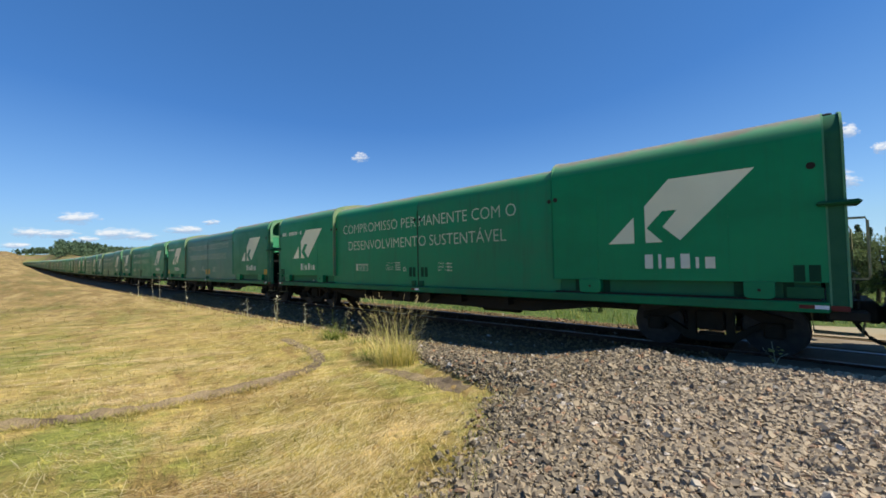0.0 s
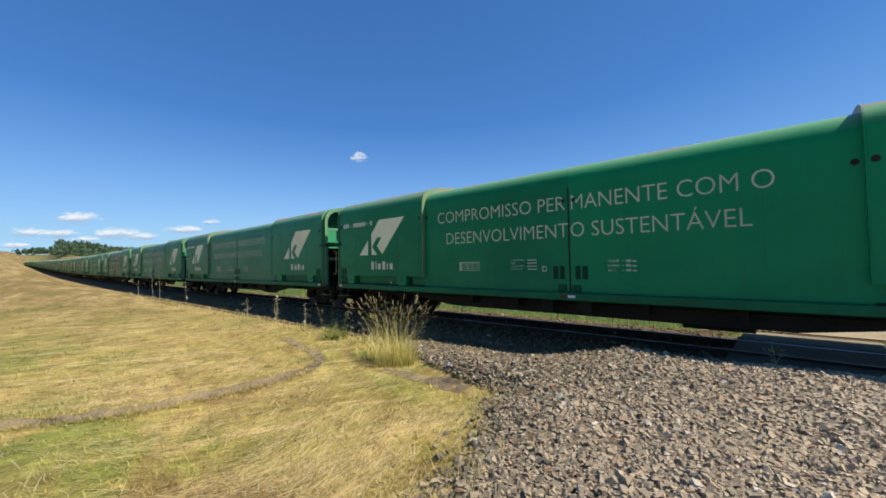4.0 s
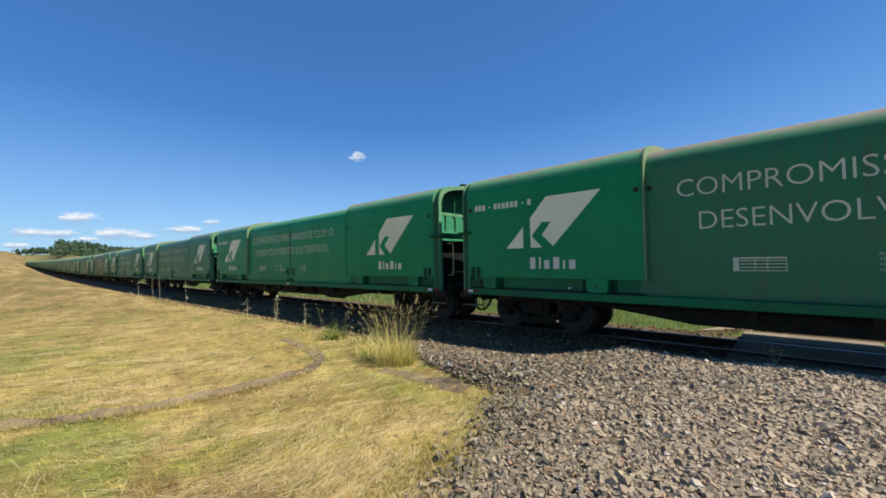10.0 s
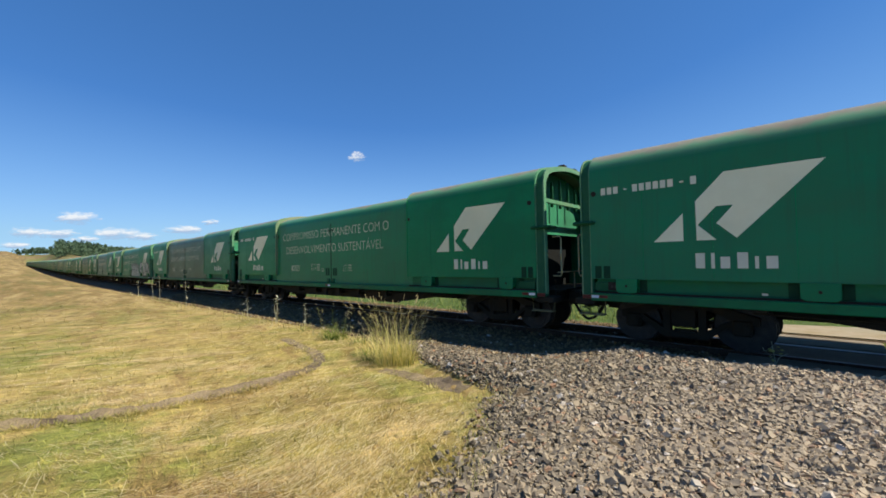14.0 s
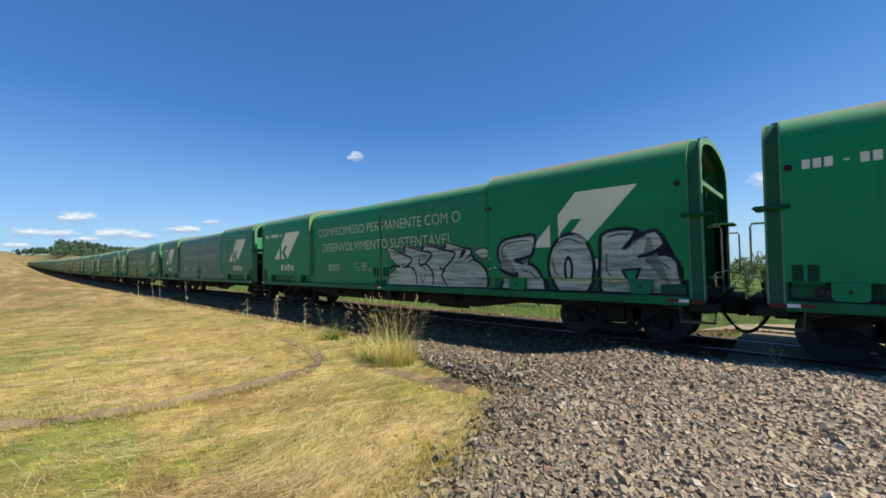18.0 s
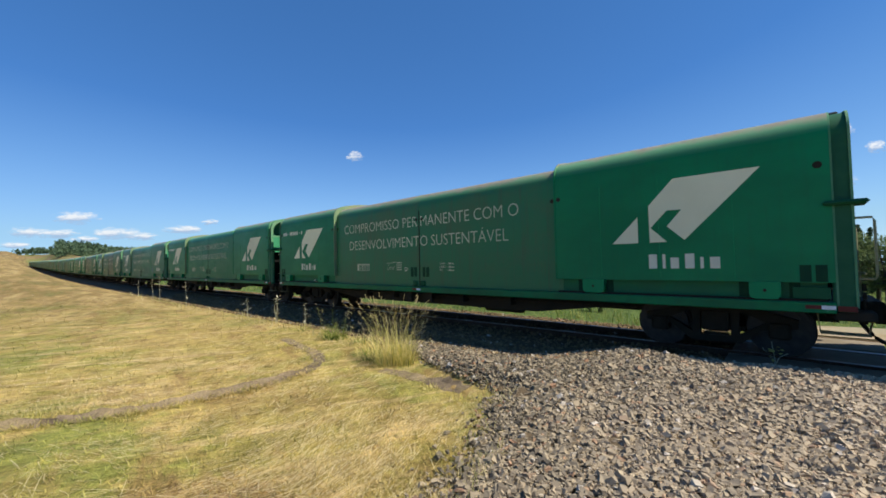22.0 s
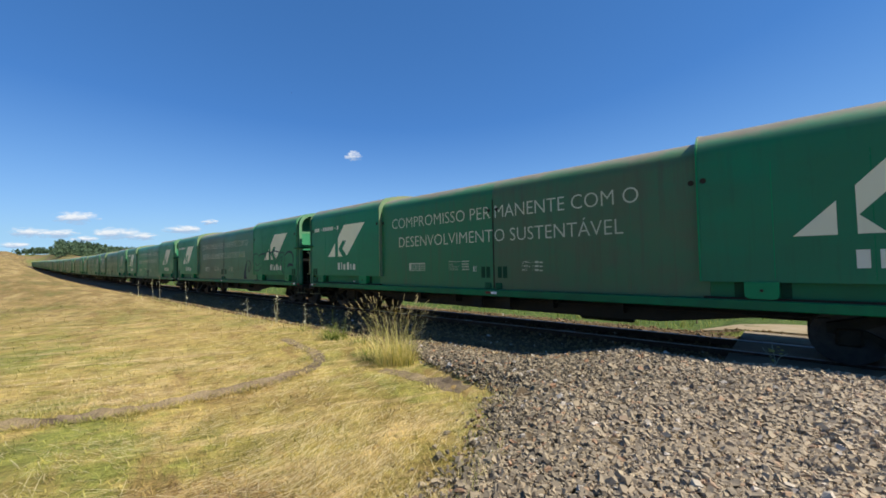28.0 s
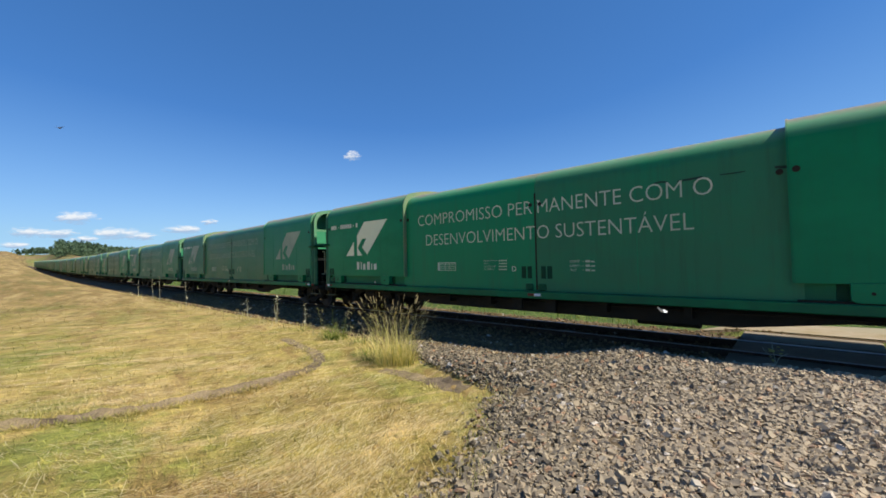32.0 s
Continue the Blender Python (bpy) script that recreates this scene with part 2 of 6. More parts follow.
def arch(w, top, z0, steps=9):
    """Half outlines of the body: up the near side, round the shoulder, over the flat curve of the roof, down the far side."""
    r, turn = 0.42, radians(75.5)
    ye, slope = -w + r * (1 - math.cos(turn)), 1 / math.tan(turn)
    ze = top + slope * ye / 2 - r * math.sin(turn)
    pts = [(-w, z0), (-w, z0 + 0.6 * (ze - z0))]
    for i in range(steps + 1):
        a = turn * i / steps
        pts.append((-w + r * (1 - math.cos(a)), ze + r * math.sin(a)))
    for i in range(1, 6):
        y = ye * (1 - i / 5)
        pts.append((y, top + slope / ye / 2 * y * y))
    return pts + [(-y, z) for y, z in reversed(pts[:-1])]


def shell(w, top, z0, x0, x1, thick=0.05, xs=None):
    o = arch(w, top, z0)
    i = arch(w - thick, top - thick, z0)
    bm = sweep(o + i[::-1], x0, x1, xs=xs)
    return bm


def smooth_by_angle(ob, deg=35):
    for p in ob.data.polygons:
        p.use_smooth = True
    ob.data.set_sharp_from_angle(angle=radians(deg))
    return ob


def flat_poly(polys, y, mat, name, parent, thick=0.004, label=""):
    """Flat painted shapes on the near side: outlines in (x, z)."""
    bm = bmesh.new()
    for pts in polys:
        f = bm.faces.new([bm.verts.new((x, y, z)) for x, z in pts])
        f.normal_update()
        if f.normal.y > 0:
            f.normal_flip()
    bmesh.ops.triangulate(bm, faces=bm.faces)
    r = bmesh.ops.extrude_face_region(bm, geom=list(bm.faces))
    for v in r["geom"]:
        if isinstance(v, bmesh.types.BMVert):
            v.co.y -= thick
    bmesh.ops.recalc_face_normals(bm, faces=bm.faces)
    return part(name, bm, mat, parent, label)


def lettering(text, x0, x1, z0, z1, y, mat, name, parent, label=""):
    """Raised paint lettering on the near side, fitted to its width and cap height."""
    cu = bpy.data.curves.new(name, "FONT")
    cu.body, cu.extrude, cu.resolution_u = text, 0.0, 3
    cu.offset = -0.010 if len(text) > 2 else 0.0
    tmp = new("tmp_text", cu)
    me = bpy.data.meshes.new_from_object(tmp.evaluated_get(bpy.context.evaluated_depsgraph_get()))
    bpy.data.objects.remove(tmp)
    co = np.array([v.co[:] for v in me.vertices])
    a, b = co[:, 0].min(), co[:, 0].max()
    for v in me.vertices:
        v.co = Vector((x0 + (v.co.x - a) / (b - a) * (x1 - x0), y, z0 + v.co.y / 0.73 * (z1 - z0)))
    # one part a word
    words, edge = [], -99.0
    for f in sorted(me.polygons, key=lambda f: min(me.vertices[i].co.x for i in f.vertices)):
        xs = [me.vertices[i].co.x for i in f.vertices]
        if min(xs) > edge + 0.10:
            words.append([])
        edge = max(edge, max(xs))
        words[-1].append(f)
    for fs in words:
        ids = sorted({i for f in fs for i in f.vertices})
        at = {i: k for k, i in enumerate(ids)}
        piece = bpy.data.meshes.new(name)
        piece.from_pydata([me.vertices[i].co[:] for i in ids], [], [[at[i] for i in f.vertices] for f in fs])
        piece.materials.append(mat)
        ob = new(name, piece)
        ob.parent = parent
        tagged(ob, label)
    bpy.data.meshes.remove(me)
    return ob

# ---------------------------------------------------------------- ground
def ease(a, b, x):
    k = np.clip((x - a) / (b - a), 0, 1)
    return k * k * (3 - 2 * k)


def track_z(s):
    r = s - 1.25
    k = np.maximum(r, -139.0)
    e2 = np.exp(np.clip(r / 15.0, -50, 3))
    return 0.020229 * k + 1.4539e-4 * k * k / 2 - 0.1009 * (e2 - 1)


def gravel_edge(q):
    """How far along the line the grass ends and the gravel begins."""
    return np.interp(q, (0.0, 1.2, 2.2, 2.97, 3.30, 3.45, 3.7, 4.15, 4.8, 5.46, 8.0), (-3.0, -1.5, -0.25, 0.95, 2.3, 2.58, 2.62, 2.84, 3.2, 3.42, 4.0))


def rel_height(s, q):
    """Ground over the rail top, beside the line."""
    bed = -0.19
    dip = np.interp(q, (0.2, 0.9, 1.5, 2.1, 2.6), (-0.13, -0.24, -0.16, -0.03, 0.02))
    far = ease(0, 110, -s)
    bank = np.interp(q, (2.1, 4.0, 7.5, 11.0, 40, 300), (0.0, 0.10, 0.30, 0.42, 0.8, 3))
    bank = bank + far * np.interp(q, (2.1, 4.0, 7.5, 12.0, 30, 300), (0.0, 1.2, 3.6, 5.5, 8.0, 12))
    left = np.where(q < 2.3, dip, bank)
    ridge = np.interp(s, (-3.0, -0.5, 1.0, 1.9, 2.6, 3.2, 3.8, 4.6, 6.0, 9.0), (-0.05, -0.02, -0.03, -0.01, 0.16, 0.31, 0.28, 0.28, 0.33, 0.33))
    k1 = np.interp(s, (0, 2.5), (1.55, 1.05))
    up = np.clip((q - (k1 - 0.75)) / 0.75, 0, 1)
    right = -0.13 + (ridge + 0.13) * up * up * (3 - 2 * up)
    right = np.where(q > k1, ridge + (np.interp(q, (1.0, 3.0, 5.0, 7.0, 20, 300), (0.26, 0.26, 0.32, 0.38, 0.5, 2.0)) - ridge) * ease(0, 1.6, q - k1), right)
    k = ease(-1.2, 1.2, s - gravel_edge(q))
    near = left + (right - left) * k
    near = near + 0.03 * np.sin(s * 3.1 + q * 1.3) * np.sin(q * 2.7 - s * 0.8) * k * ease(0.8, 1.4, q)
    beyond = np.interp(-q, (3.2, 4.4, 7.0, 12.0, 20.0, 35.0, 60, 400), (bed, -0.30, -0.42, -0.8, -1.7, -3.2, -4.6, -9))
    crossing = ease(3.4, 4.4, s) * ease(16.0, 14.0, s)
    beyond = beyond + crossing * np.interp(-q, (3.2, 4.0, 7.0, 14.0), (0.12, 0.2, 0.16, 0.0))
    return np.where(q > 0.2, near, np.where(q > -3.2, np.interp(q, (-1.02, -0.94, 0.2), (bed, -0.10, -0.13)), beyond))


def hills(x, y):
    d = np.hypot(x, y)
    h = 18 * np.exp(-(((x + 415) / 95) ** 2 + ((y - 420) / 110) ** 2)) + 3 * np.exp(-(((x + 330) / 90) ** 2 + ((y - 440) / 90) ** 2))
    h = h + 6 * np.exp(-(((x + 484) / 50) ** 2 + ((y - 470) / 60) ** 2))
    h = h + 9 * np.exp(-(((x + 300) / 70) ** 2 + ((y - 290) / 60) ** 2))
    h = h + 34 * np.exp(-(((x + 1500) / 380) ** 2 + ((y - 1300) / 300) ** 2))
    right = ease(-0.35, 0.25, x / np.maximum(d, 1))
    h = h - right * 0.062 * np.maximum(0, d - 60) * ease(60, 200, d)
    h = h + 20 * right * np.exp(-(((d - 1500) / 350) ** 2))
    return h


def ground_z(s, q):
    s, q = np.asarray(s, float), np.asarray(q, float)
    x, y = X0 + C_ * s + S_ * q, Y0 + S_ * s - C_ * q
    fade = ease(140, 60, np.abs(q))
    z = track_z(np.minimum(s, 25)) * fade + rel_height(s, q) - 1.65 * (1 - fade) * ease(0, 200, -s)
    return z + hills(x, y) * np.maximum(np.where(q < 0, ease(6, 26, -q - 1.5), ease(8, 60, q + 1.5)), ease(-600, -680, s))


def spread(lo, hi, fine_lo, fine_hi, step, growth=1.18):
    v = list(np.arange(fine_lo, fine_hi + 1e-6, step))
    st = step
    while v[-1] < hi:
        st *= growth
        v.append(v[-1] + st)
    st = step
    while v[0] > lo:
        st *= growth
        v.insert(0, v[0] - st)
    return np.array(v)


def grass_material():
    """Mown grass: green and straw patches, with dry cuttings combed over it."""
    m, nt, bs = material("mown_grass")
    v = coords(nt)
    fine = noise_tex(nt, stretch(nt, v, (1, 0.35, 1)), 45, 4, 0.8)
    col = lawn_colour(nt, v)
    col = mix(nt, ramp(nt, fine, [(0.36, (0.6, 0.6, 0.6)), (0.55, (0, 0, 0))]), col, mix(nt, 0.55, col, (0.05, 0.05, 0.014)))
    nt.links.new(col, bs.inputs["Base Color"])
    bs.inputs["Roughness"].default_value = 0.9
    bs.inputs["Specular IOR Level"].default_value = 0.15
    bump(nt, bs, fine, 0.8, 0.03)
    return m


def lawn_colour(nt, v):
    """Patches of the mown side, shared by the ground and the blades that grow on it."""
    big = noise_tex(nt, turned(nt, v, 1.4, (0.55, 1.3, 1.0)), 0.5, 4, 0.6)
    mid = noise_tex(nt, v, 2.6, 5, 0.7)
    f = math_n(nt, "ADD", math_n(nt, "MULTIPLY", big, 0.6), math_n(nt, "MULTIPLY", mid, 0.4))
    col = ramp(nt, f, [(0.41, (0.195, 0.21, 0.05)), (0.48, (0.27, 0.27, 0.06)), (0.535, (0.42, 0.335, 0.105)), (0.61, (0.52, 0.38, 0.155))])
    band = noise_tex(nt, turned(nt, v, 2.15, (0.45, 1.2, 1.0)), 0.3, 3)
    col = mix(nt, ramp(nt, band, [(0.42, (0, 0, 0)), (0.62, (0.7, 0.7, 0.7))]), col, (0.42, 0.31, 0.095))
    tan = noise_tex(nt, turned(nt, v, 2.15, (0.5, 1.3, 1.0)), 1.0, 6, 0.75)
    col = mix(nt, ramp(nt, tan, [(0.50, (0, 0, 0)), (0.64, (0.8, 0.8, 0.8))]), col, (0.30, 0.21, 0.07))
    rake = noise_tex(nt, turned(nt, v, 0.45, (0.3, 2.2, 1.0)), 1.6, 5, 0.7)
    col = mix(nt, ramp(nt, rake, [(0.52, (0, 0, 0)), (0.64, (0.9, 0.9, 0.9))]), col, (0.56, 0.42, 0.20))
    col = mix(nt, ramp(nt, noise_tex(nt, turned(nt, v, 2.2, (0.30, 1.1, 1.0)), 1.5, 5, 0.7), [(0.54, (0, 0, 0)), (0.66, (0.7, 0.7, 0.7))]), col, (0.23, 0.135, 0.055))
    # the rough field beyond the line is greener than the mown side
    gx, gy, gz = separate(nt, v)
    off = math_n(nt, "SUBTRACT", math_n(nt, "MULTIPLY", math_n(nt, "SUBTRACT", gy, Y0), C_), math_n(nt, "MULTIPLY", math_n(nt, "SUBTRACT", gx, X0), S_))
    wild = ramp(nt, math_n(nt, "MULTIPLY", math_n(nt, "ADD", off, math_n(nt, "MULTIPLY", mid, 3.0)), 0.1), [(0.28, (0, 0, 0)), (0.52, (1, 1, 1))])
    col = mix(nt, wild, col, ramp(nt, mid, [(0.35, (0.05, 0.085, 0.018)), (0.6, (0.10, 0.145, 0.03)), (0.72, (0.18, 0.19, 0.05))]))
    # open pasture on the far slopes
    far_f = math_n(nt, "MULTIPLY", math_n(nt, "ADD", gy, math_n(nt, "MULTIPLY", mid, 60.0)), 0.001)
    slope_f = ramp(nt, far_f, [(0.16, (0, 0, 0)), (0.24, (1, 1, 1)), (0.46, (1, 1, 1)), (0.60, (0, 0, 0))])
    col = mix(nt, slope_f, col, mix(nt, ramp(nt, noise_tex(nt, v, 0.03, 4), [(0.42, (0, 0, 0)), (0.58, (1, 1, 1))]), (0.20, 0.215, 0.065), (0.27, 0.19, 0.095)))
    # the bank farther off is drier
    away = math_n(nt, "ADD", math_n(nt, "MULTIPLY", math_n(nt, "SUBTRACT", gx, X0), -C_), math_n(nt, "MULTIPLY", math_n(nt, "SUBTRACT", gy, Y0), -S_))
    dry = ramp(nt, math_n(nt, "MULTIPLY", math_n(nt, "ADD", away, math_n(nt, "MULTIPLY", mid, 6.0)), 0.02), [(0.12, (0, 0, 0)), (0.5, (0.72, 0.72, 0.72))])
    col = mix(nt, mix(nt, wild, dry, (0.0, 0.0, 0.0)), col, ramp(nt, noise_tex(nt, turned(nt, v, 2.25, (0.16, 1.0, 1.0)), 0.75, 6, 0.72), [(0.38, (0.12, 0.11, 0.038)), (0.46, (0.19, 0.12, 0.05)), (0.53, (0.31, 0.21, 0.095)), (0.60, (0.42, 0.315, 0.145))]))
    grain = noise_tex(nt, turned(nt, v, 0.45, (0.4, 1.6, 1.0)), 9.0, 6, 0.8)
    clod = noise_tex(nt, turned(nt, v, 1.4, (0.5, 1.2, 1.0)), 3.2, 5, 0.7)
    col = mix(nt, 1.0, col, ramp(nt, grain, [(0.34, (0.55, 0.53, 0.5)), (0.5, (1.0, 1.0, 1.0)), (0.66, (1.35, 1.32, 1.3))]), "MULTIPLY")
    col = mix(nt, 1.0, col, ramp(nt, clod, [(0.34, (0.68, 0.64, 0.56)), (0.5, (1.0, 1.0, 1.0)), (0.66, (1.2, 1.18, 1.15))]), "MULTIPLY")
    return col


M_GRASS = grass_material()
ss = spread(-1900, 900, -24, 9, 0.25)
qs = spread(-2200, 900, -5, 9, 0.25)
SG, QG = np.meshgrid(ss, qs, indexing="ij")
XG, YG = X0 + C_ * SG + S_ * QG, Y0 + S_ * SG - C_ * QG
ZG = ground_z(SG, QG)
verts = np.stack([XG, YG, ZG], -1).reshape(-1, 3)
ni, nj = SG.shape
ii, jj = np.meshgrid(np.arange(ni - 1), np.arange(nj - 1), indexing="ij")
a = ii * nj + jj
faces = np.stack([a, a + nj, a + nj + 1, a + 1], -1).reshape(-1, 4)[:, ::-1]
ground = tagged(mesh_np("ground", verts, faces, M_GRASS, smooth=True), "mown yellow-green grass ground with dry cuttings", "ground", kind="structure")


def on_ground(s, q, dz=0.0):
    return Vector((X0 + C_ * s + S_ * q, Y0 + S_ * s - C_ * q, float(ground_z(s, q)) + dz))


def patch_mesh(name, poly_s, q_of, mat, lift, label, category):
    """A sheet lying on the ground: rows along s, each between two q values."""
    vs, fs = [], []
    rows = len(poly_s)
    cols = 24
    for s in poly_s:
        q0, q1 = q_of(s)
        for k in range(cols):
            q = q0 + (q1 - q0) * k / (cols - 1)
            p = on_ground(s, q, lift)
            vs.append(p[:])
    for i in range(rows - 1):
        for k in range(cols - 1):
            b = i * cols + k
            fs.append((b, b + 1, b + cols + 1, b + cols))
    return tagged(mesh_np(name, vs, fs, mat, smooth=True), label, category, kind="structure")


def stone_material(name, dark, light, warm, dusty=False, rusty=(0.30, 0.155, 0.075)):
    m, nt, bs = material(name)
    g = nt.nodes.new("ShaderNodeNewGeometry")
    v = coords(nt)
    col = ramp(nt, g.outputs["Random Per Island"], [(0.0, tuple(0.5 * k for k in dark)), (0.14, dark), (0.45, light), (0.70, warm), (0.80, light), (0.91, dark), (0.925, rusty), (0.955, rusty), (0.965, light), (0.985, (0.46, 0.42, 0.36))])
    col = mix(nt, math_n(nt, "MULTIPLY", noise_tex(nt, v, 60, 3), 0.6), col, mix(nt, 0.5, col, dark))
    if dusty:
        # the side where wheels cross is paler with dust
        x, y, z = separate(nt, v)
        s = math_n(nt, "ADD", math_n(nt, "MULTIPLY", math_n(nt, "SUBTRACT", x, X0), C_), math_n(nt, "MULTIPLY", math_n(nt, "SUBTRACT", y, Y0), S_))
        far = math_n(nt, "ADD", s, math_n(nt, "MULTIPLY", noise_tex(nt, v, 0.9, 3), 2.5))
        col = mix(nt, ramp(nt, math_n(nt, "MULTIPLY", far, 0.1), [(0.40, (0, 0, 0)), (0.80, (1, 1, 1))]), col, mix(nt, 0.55, col, (0.62, 0.49, 0.34)))
    nt.links.new(col, bs.inputs["Base Color"])
    bs.inputs["Roughness"].default_value = 0.85
    bump(nt, bs, noise_tex(nt, v, 130, 3), 0.4, 0.006)
    return m


M_STONE = stone_material("crushed_basalt", (0.080, 0.064, 0.040), (0.24, 0.196, 0.124), (0.335, 0.262, 0.158), True)
M_BEDSTONE = stone_material("oily_ballast", (0.13, 0.088, 0.038), (0.215, 0.15, 0.066), (0.27, 0.18, 0.08), False, (0.24, 0.14, 0.07))
M_GRIT = speckled("stone_dust", (0.085, 0.060, 0.034), (0.15, 0.108, 0.060), 30, 0.95, 0, 0.6, 0.01)

CUBE_V = np.array([(x, y, z) for x in (-1, 1) for y in (-1, 1) for z in (-1, 1)]) * 0.62
CUBE_F = np.array([(0, 1, 3), (0, 3, 2), (4, 6, 7), (4, 7, 5), (0, 4, 5), (0, 5, 1), (2, 3, 7), (2, 7, 6), (0, 2, 6), (0, 6, 4), (1, 5, 7), (1, 7, 3)])


def rotations(n, rng):
    q = rng.normal(size=(n, 4))
    q /= np.linalg.norm(q, axis=1)[:, None]
    w, x, y, z = q.T
    return np.stack([1 - 2 * (y * y + z * z), 2 * (x * y - z * w), 2 * (x * z + y * w), 2 * (x * y + z * w), 1 - 2 * (x * x + z * z), 2 * (y * z - x * w), 2 * (x * z - y * w), 2 * (y * z + x * w), 1 - 2 * (x * x + y * y)], -1).reshape(n, 3, 3)


def stones(name, s, q, size, mat, seed, sink=0.15, lift=0.02):
    """Angular broken stones lying on the ground, each its own lump."""
    rng = np.random.default_rng(seed)
    n = len(s)
    c = np.stack([X0 + C_ * s + S_ * q, Y0 + S_ * s - C_ * q, ground_z(s, q) + lift + size * (0.5 - sink) * rng.uniform(0.3, 1.3, n)], -1)
    v = CUBE_V[None] * (1 + rng.uniform(-0.55, 0.35, (n, 8, 3)))
    v = v * rng.uniform(0.35, 1.3, (n, 1, 3)) * (size[:, None, None] * 0.62)
    v = np.einsum("nij,nkj->nki", rotations(n, rng), v)
    v[:, :, 2] *= 0.8
    v += c[:, None, :]
    f = (CUBE_F[None] + (np.arange(n) * 8)[:, None, None]).reshape(-1, 3)
    return mesh_np(name, v.reshape(-1, 3), f, mat)


# gravel apron of the crossing, by the camera
patch_mesh("gravel_bed", np.linspace(-2.8, 16, 60), lambda s: (float(np.interp(s, (-1.5, 1.0, 3.0), (1.6, 1.1, 0.4))), float(np.interp(s, (-2.8, -0.25, 0.95, 2.3, 2.58, 2.64, 2.84, 3.2, 3.42, 4.0, 5), (1.7, 2.15, 2.9, 3.24, 3.4, 3.66, 4.1, 4.75, 5.4, 7.9, 14)))), M_GRIT, 0.02, "grey-brown stone dust under loose gravel", "gravel")
rng = np.random.default_rng(11)
n = 190000
s_, q_ = rng.uniform(-1.5, 10, n), rng.uniform(0.4, 7.2, n)
vx, vy = X0 + C_ * s_ + S_ * q_, Y0 + S_ * s_ - C_ * q_
ok = (vy > 1.3) & (vx < 1.25 * vy + 0.3) & ((s_ - gravel_edge(q_) + rng.normal(0, 0.15, n)) > 0.0) & (q_ > np.interp(s_, (0, 2.5), (1.15, 0.6)) + rng.normal(0, 0.1, n))
s_, q_ = s_[ok], q_[ok]
gravel = stones("gravel", s_, q_, rng.choice([0.028, 0.038, 0.050, 0.068], len(s_), p=[0.36, 0.36, 0.22, 0.06]) * rng.uniform(0.8, 1.2, len(s_)), M_STONE, 5)
rg = np.random.default_rng(12)
s2, q2 = rg.uniform(0, 16, 60000), rg.uniform(1.2, 18, 60000)
vx, vy = X0 + C_ * s2 + S_ * q2, Y0 + S_ * s2 - C_ * q2
ok = ((vy <= 1.3) | (vx >= 1.25 * vy + 0.3)) & (s2 - gravel_edge(q2) + rg.normal(0, 0.15, 60000) > 0.0)
s2, q2 = s2[ok], q2[ok]
tagged(stones("gravel", s2, q2, rg.uniform(0.06, 0.10, len(s2)), M_STONE, 8), "loose grey-brown crushed stone of the crossing apron", "gravel", kind="stuff")
tagged(gravel, "loose grey-brown crushed stone beside the track", "gravel", kind="stuff")

# track bed under the train, with sleepers and rails
patch_mesh("ballast_bed", np.concatenate([np.linspace(-620, -60, 60), np.linspace(-58, 30, 120)]), lambda s: (-3.3, float(np.interp(s, (-1.5, 1.0, 3.0), (1.40, 1.2, 0.55)))), M_GRIT, 0.025, "dark dusty ballast bed under the rails", "track bed")
n = 16000
s_, q_ = np.concatenate([rng.uniform(-26, 5, n), rng.uniform(-26, 3, n // 2)]), np.concatenate([rng.uniform(-3.3, 0.5, n), rng.uniform(0.3, 1.5, n // 2)])
ballast = stones("ballast", s_, q_, rng.uniform(0.04, 0.075, len(s_)), M_BEDSTONE, 6)
tagged(ballast, "dark oily ballast stones between the sleepers", "ballast", kind="stuff")

M_SLEEPER = speckled("grey_sleeper", (0.12, 0.09, 0.045), (0.19, 0.15, 0.08), 10, 0.9, 0, 0.4)


def direction(s):
    a, b = spot(s - 0.2, 0), spot(s + 0.2, 0)
    return (b - a).normalized()


def laid(s, q, dz=0.0):
    """Pose of a thing laid square to the line."""
    ex = direction(s)
    ey = Vector((0, 0, 1)).cross(ex).normalized()
    m = Matrix((ex, ey, ex.cross(ey))).transposed().to_4x4()
    m.translation = spot(s, q, dz)
    return m


track = tagged(new("track"), "two worn steel rails on grey sleepers", "railway track", kind="structure")
RAIL_P = [(-0.062, -0.15), (0.062, -0.15), (0.062, -0.138), (0.012, -0.125), (0.012, -0.045), (0.034, -0.035), (0.034, -0.004), (0.026, 0.0), (-0.026, 0.0), (-0.034, -0.004), (-0.034, -0.035), (-0.012, -0.045), (-0.012, -0.125), (-0.062, -0.138)]
along = list(np.linspace(-620, -60, 57)) + list(np.linspace(-55, -8, 20)) + list(np.linspace(-7, 30, 75))
for off in (1.04, 2.11):
    bm = bmesh.new()
    rings = []
    for s in along:
        p = spot(s, -off)
        lean = CANT * (HALF - off)
        rings.append([bm.verts.new((p.x - S_ * y, p.y + C_ * y, p.z + z + lean)) for y, z in RAIL_P])
    for ra, rb in zip(rings, rings[1:]):
        for k in range(len(RAIL_P)):
            f = bm.faces.new((ra[k], ra[(k + 1) % 14], rb[(k + 1) % 14], rb[k]))
            f.material_index = 1 if k in (6, 7, 8) else 0
    bmesh.ops.recalc_face_normals(bm, faces=bm.faces)
    part("rail", bm, (M_RUST, M_RAILTOP), track, "rusty rail with a bright running surface")
sl = part("sleeper", boxed(-0.11, 0.11, -1.0, 1.0, -0.12, 0.0, 0.015), M_SLEEPER, track)
sl.matrix_basis = laid(-30, -1.575, -0.15)
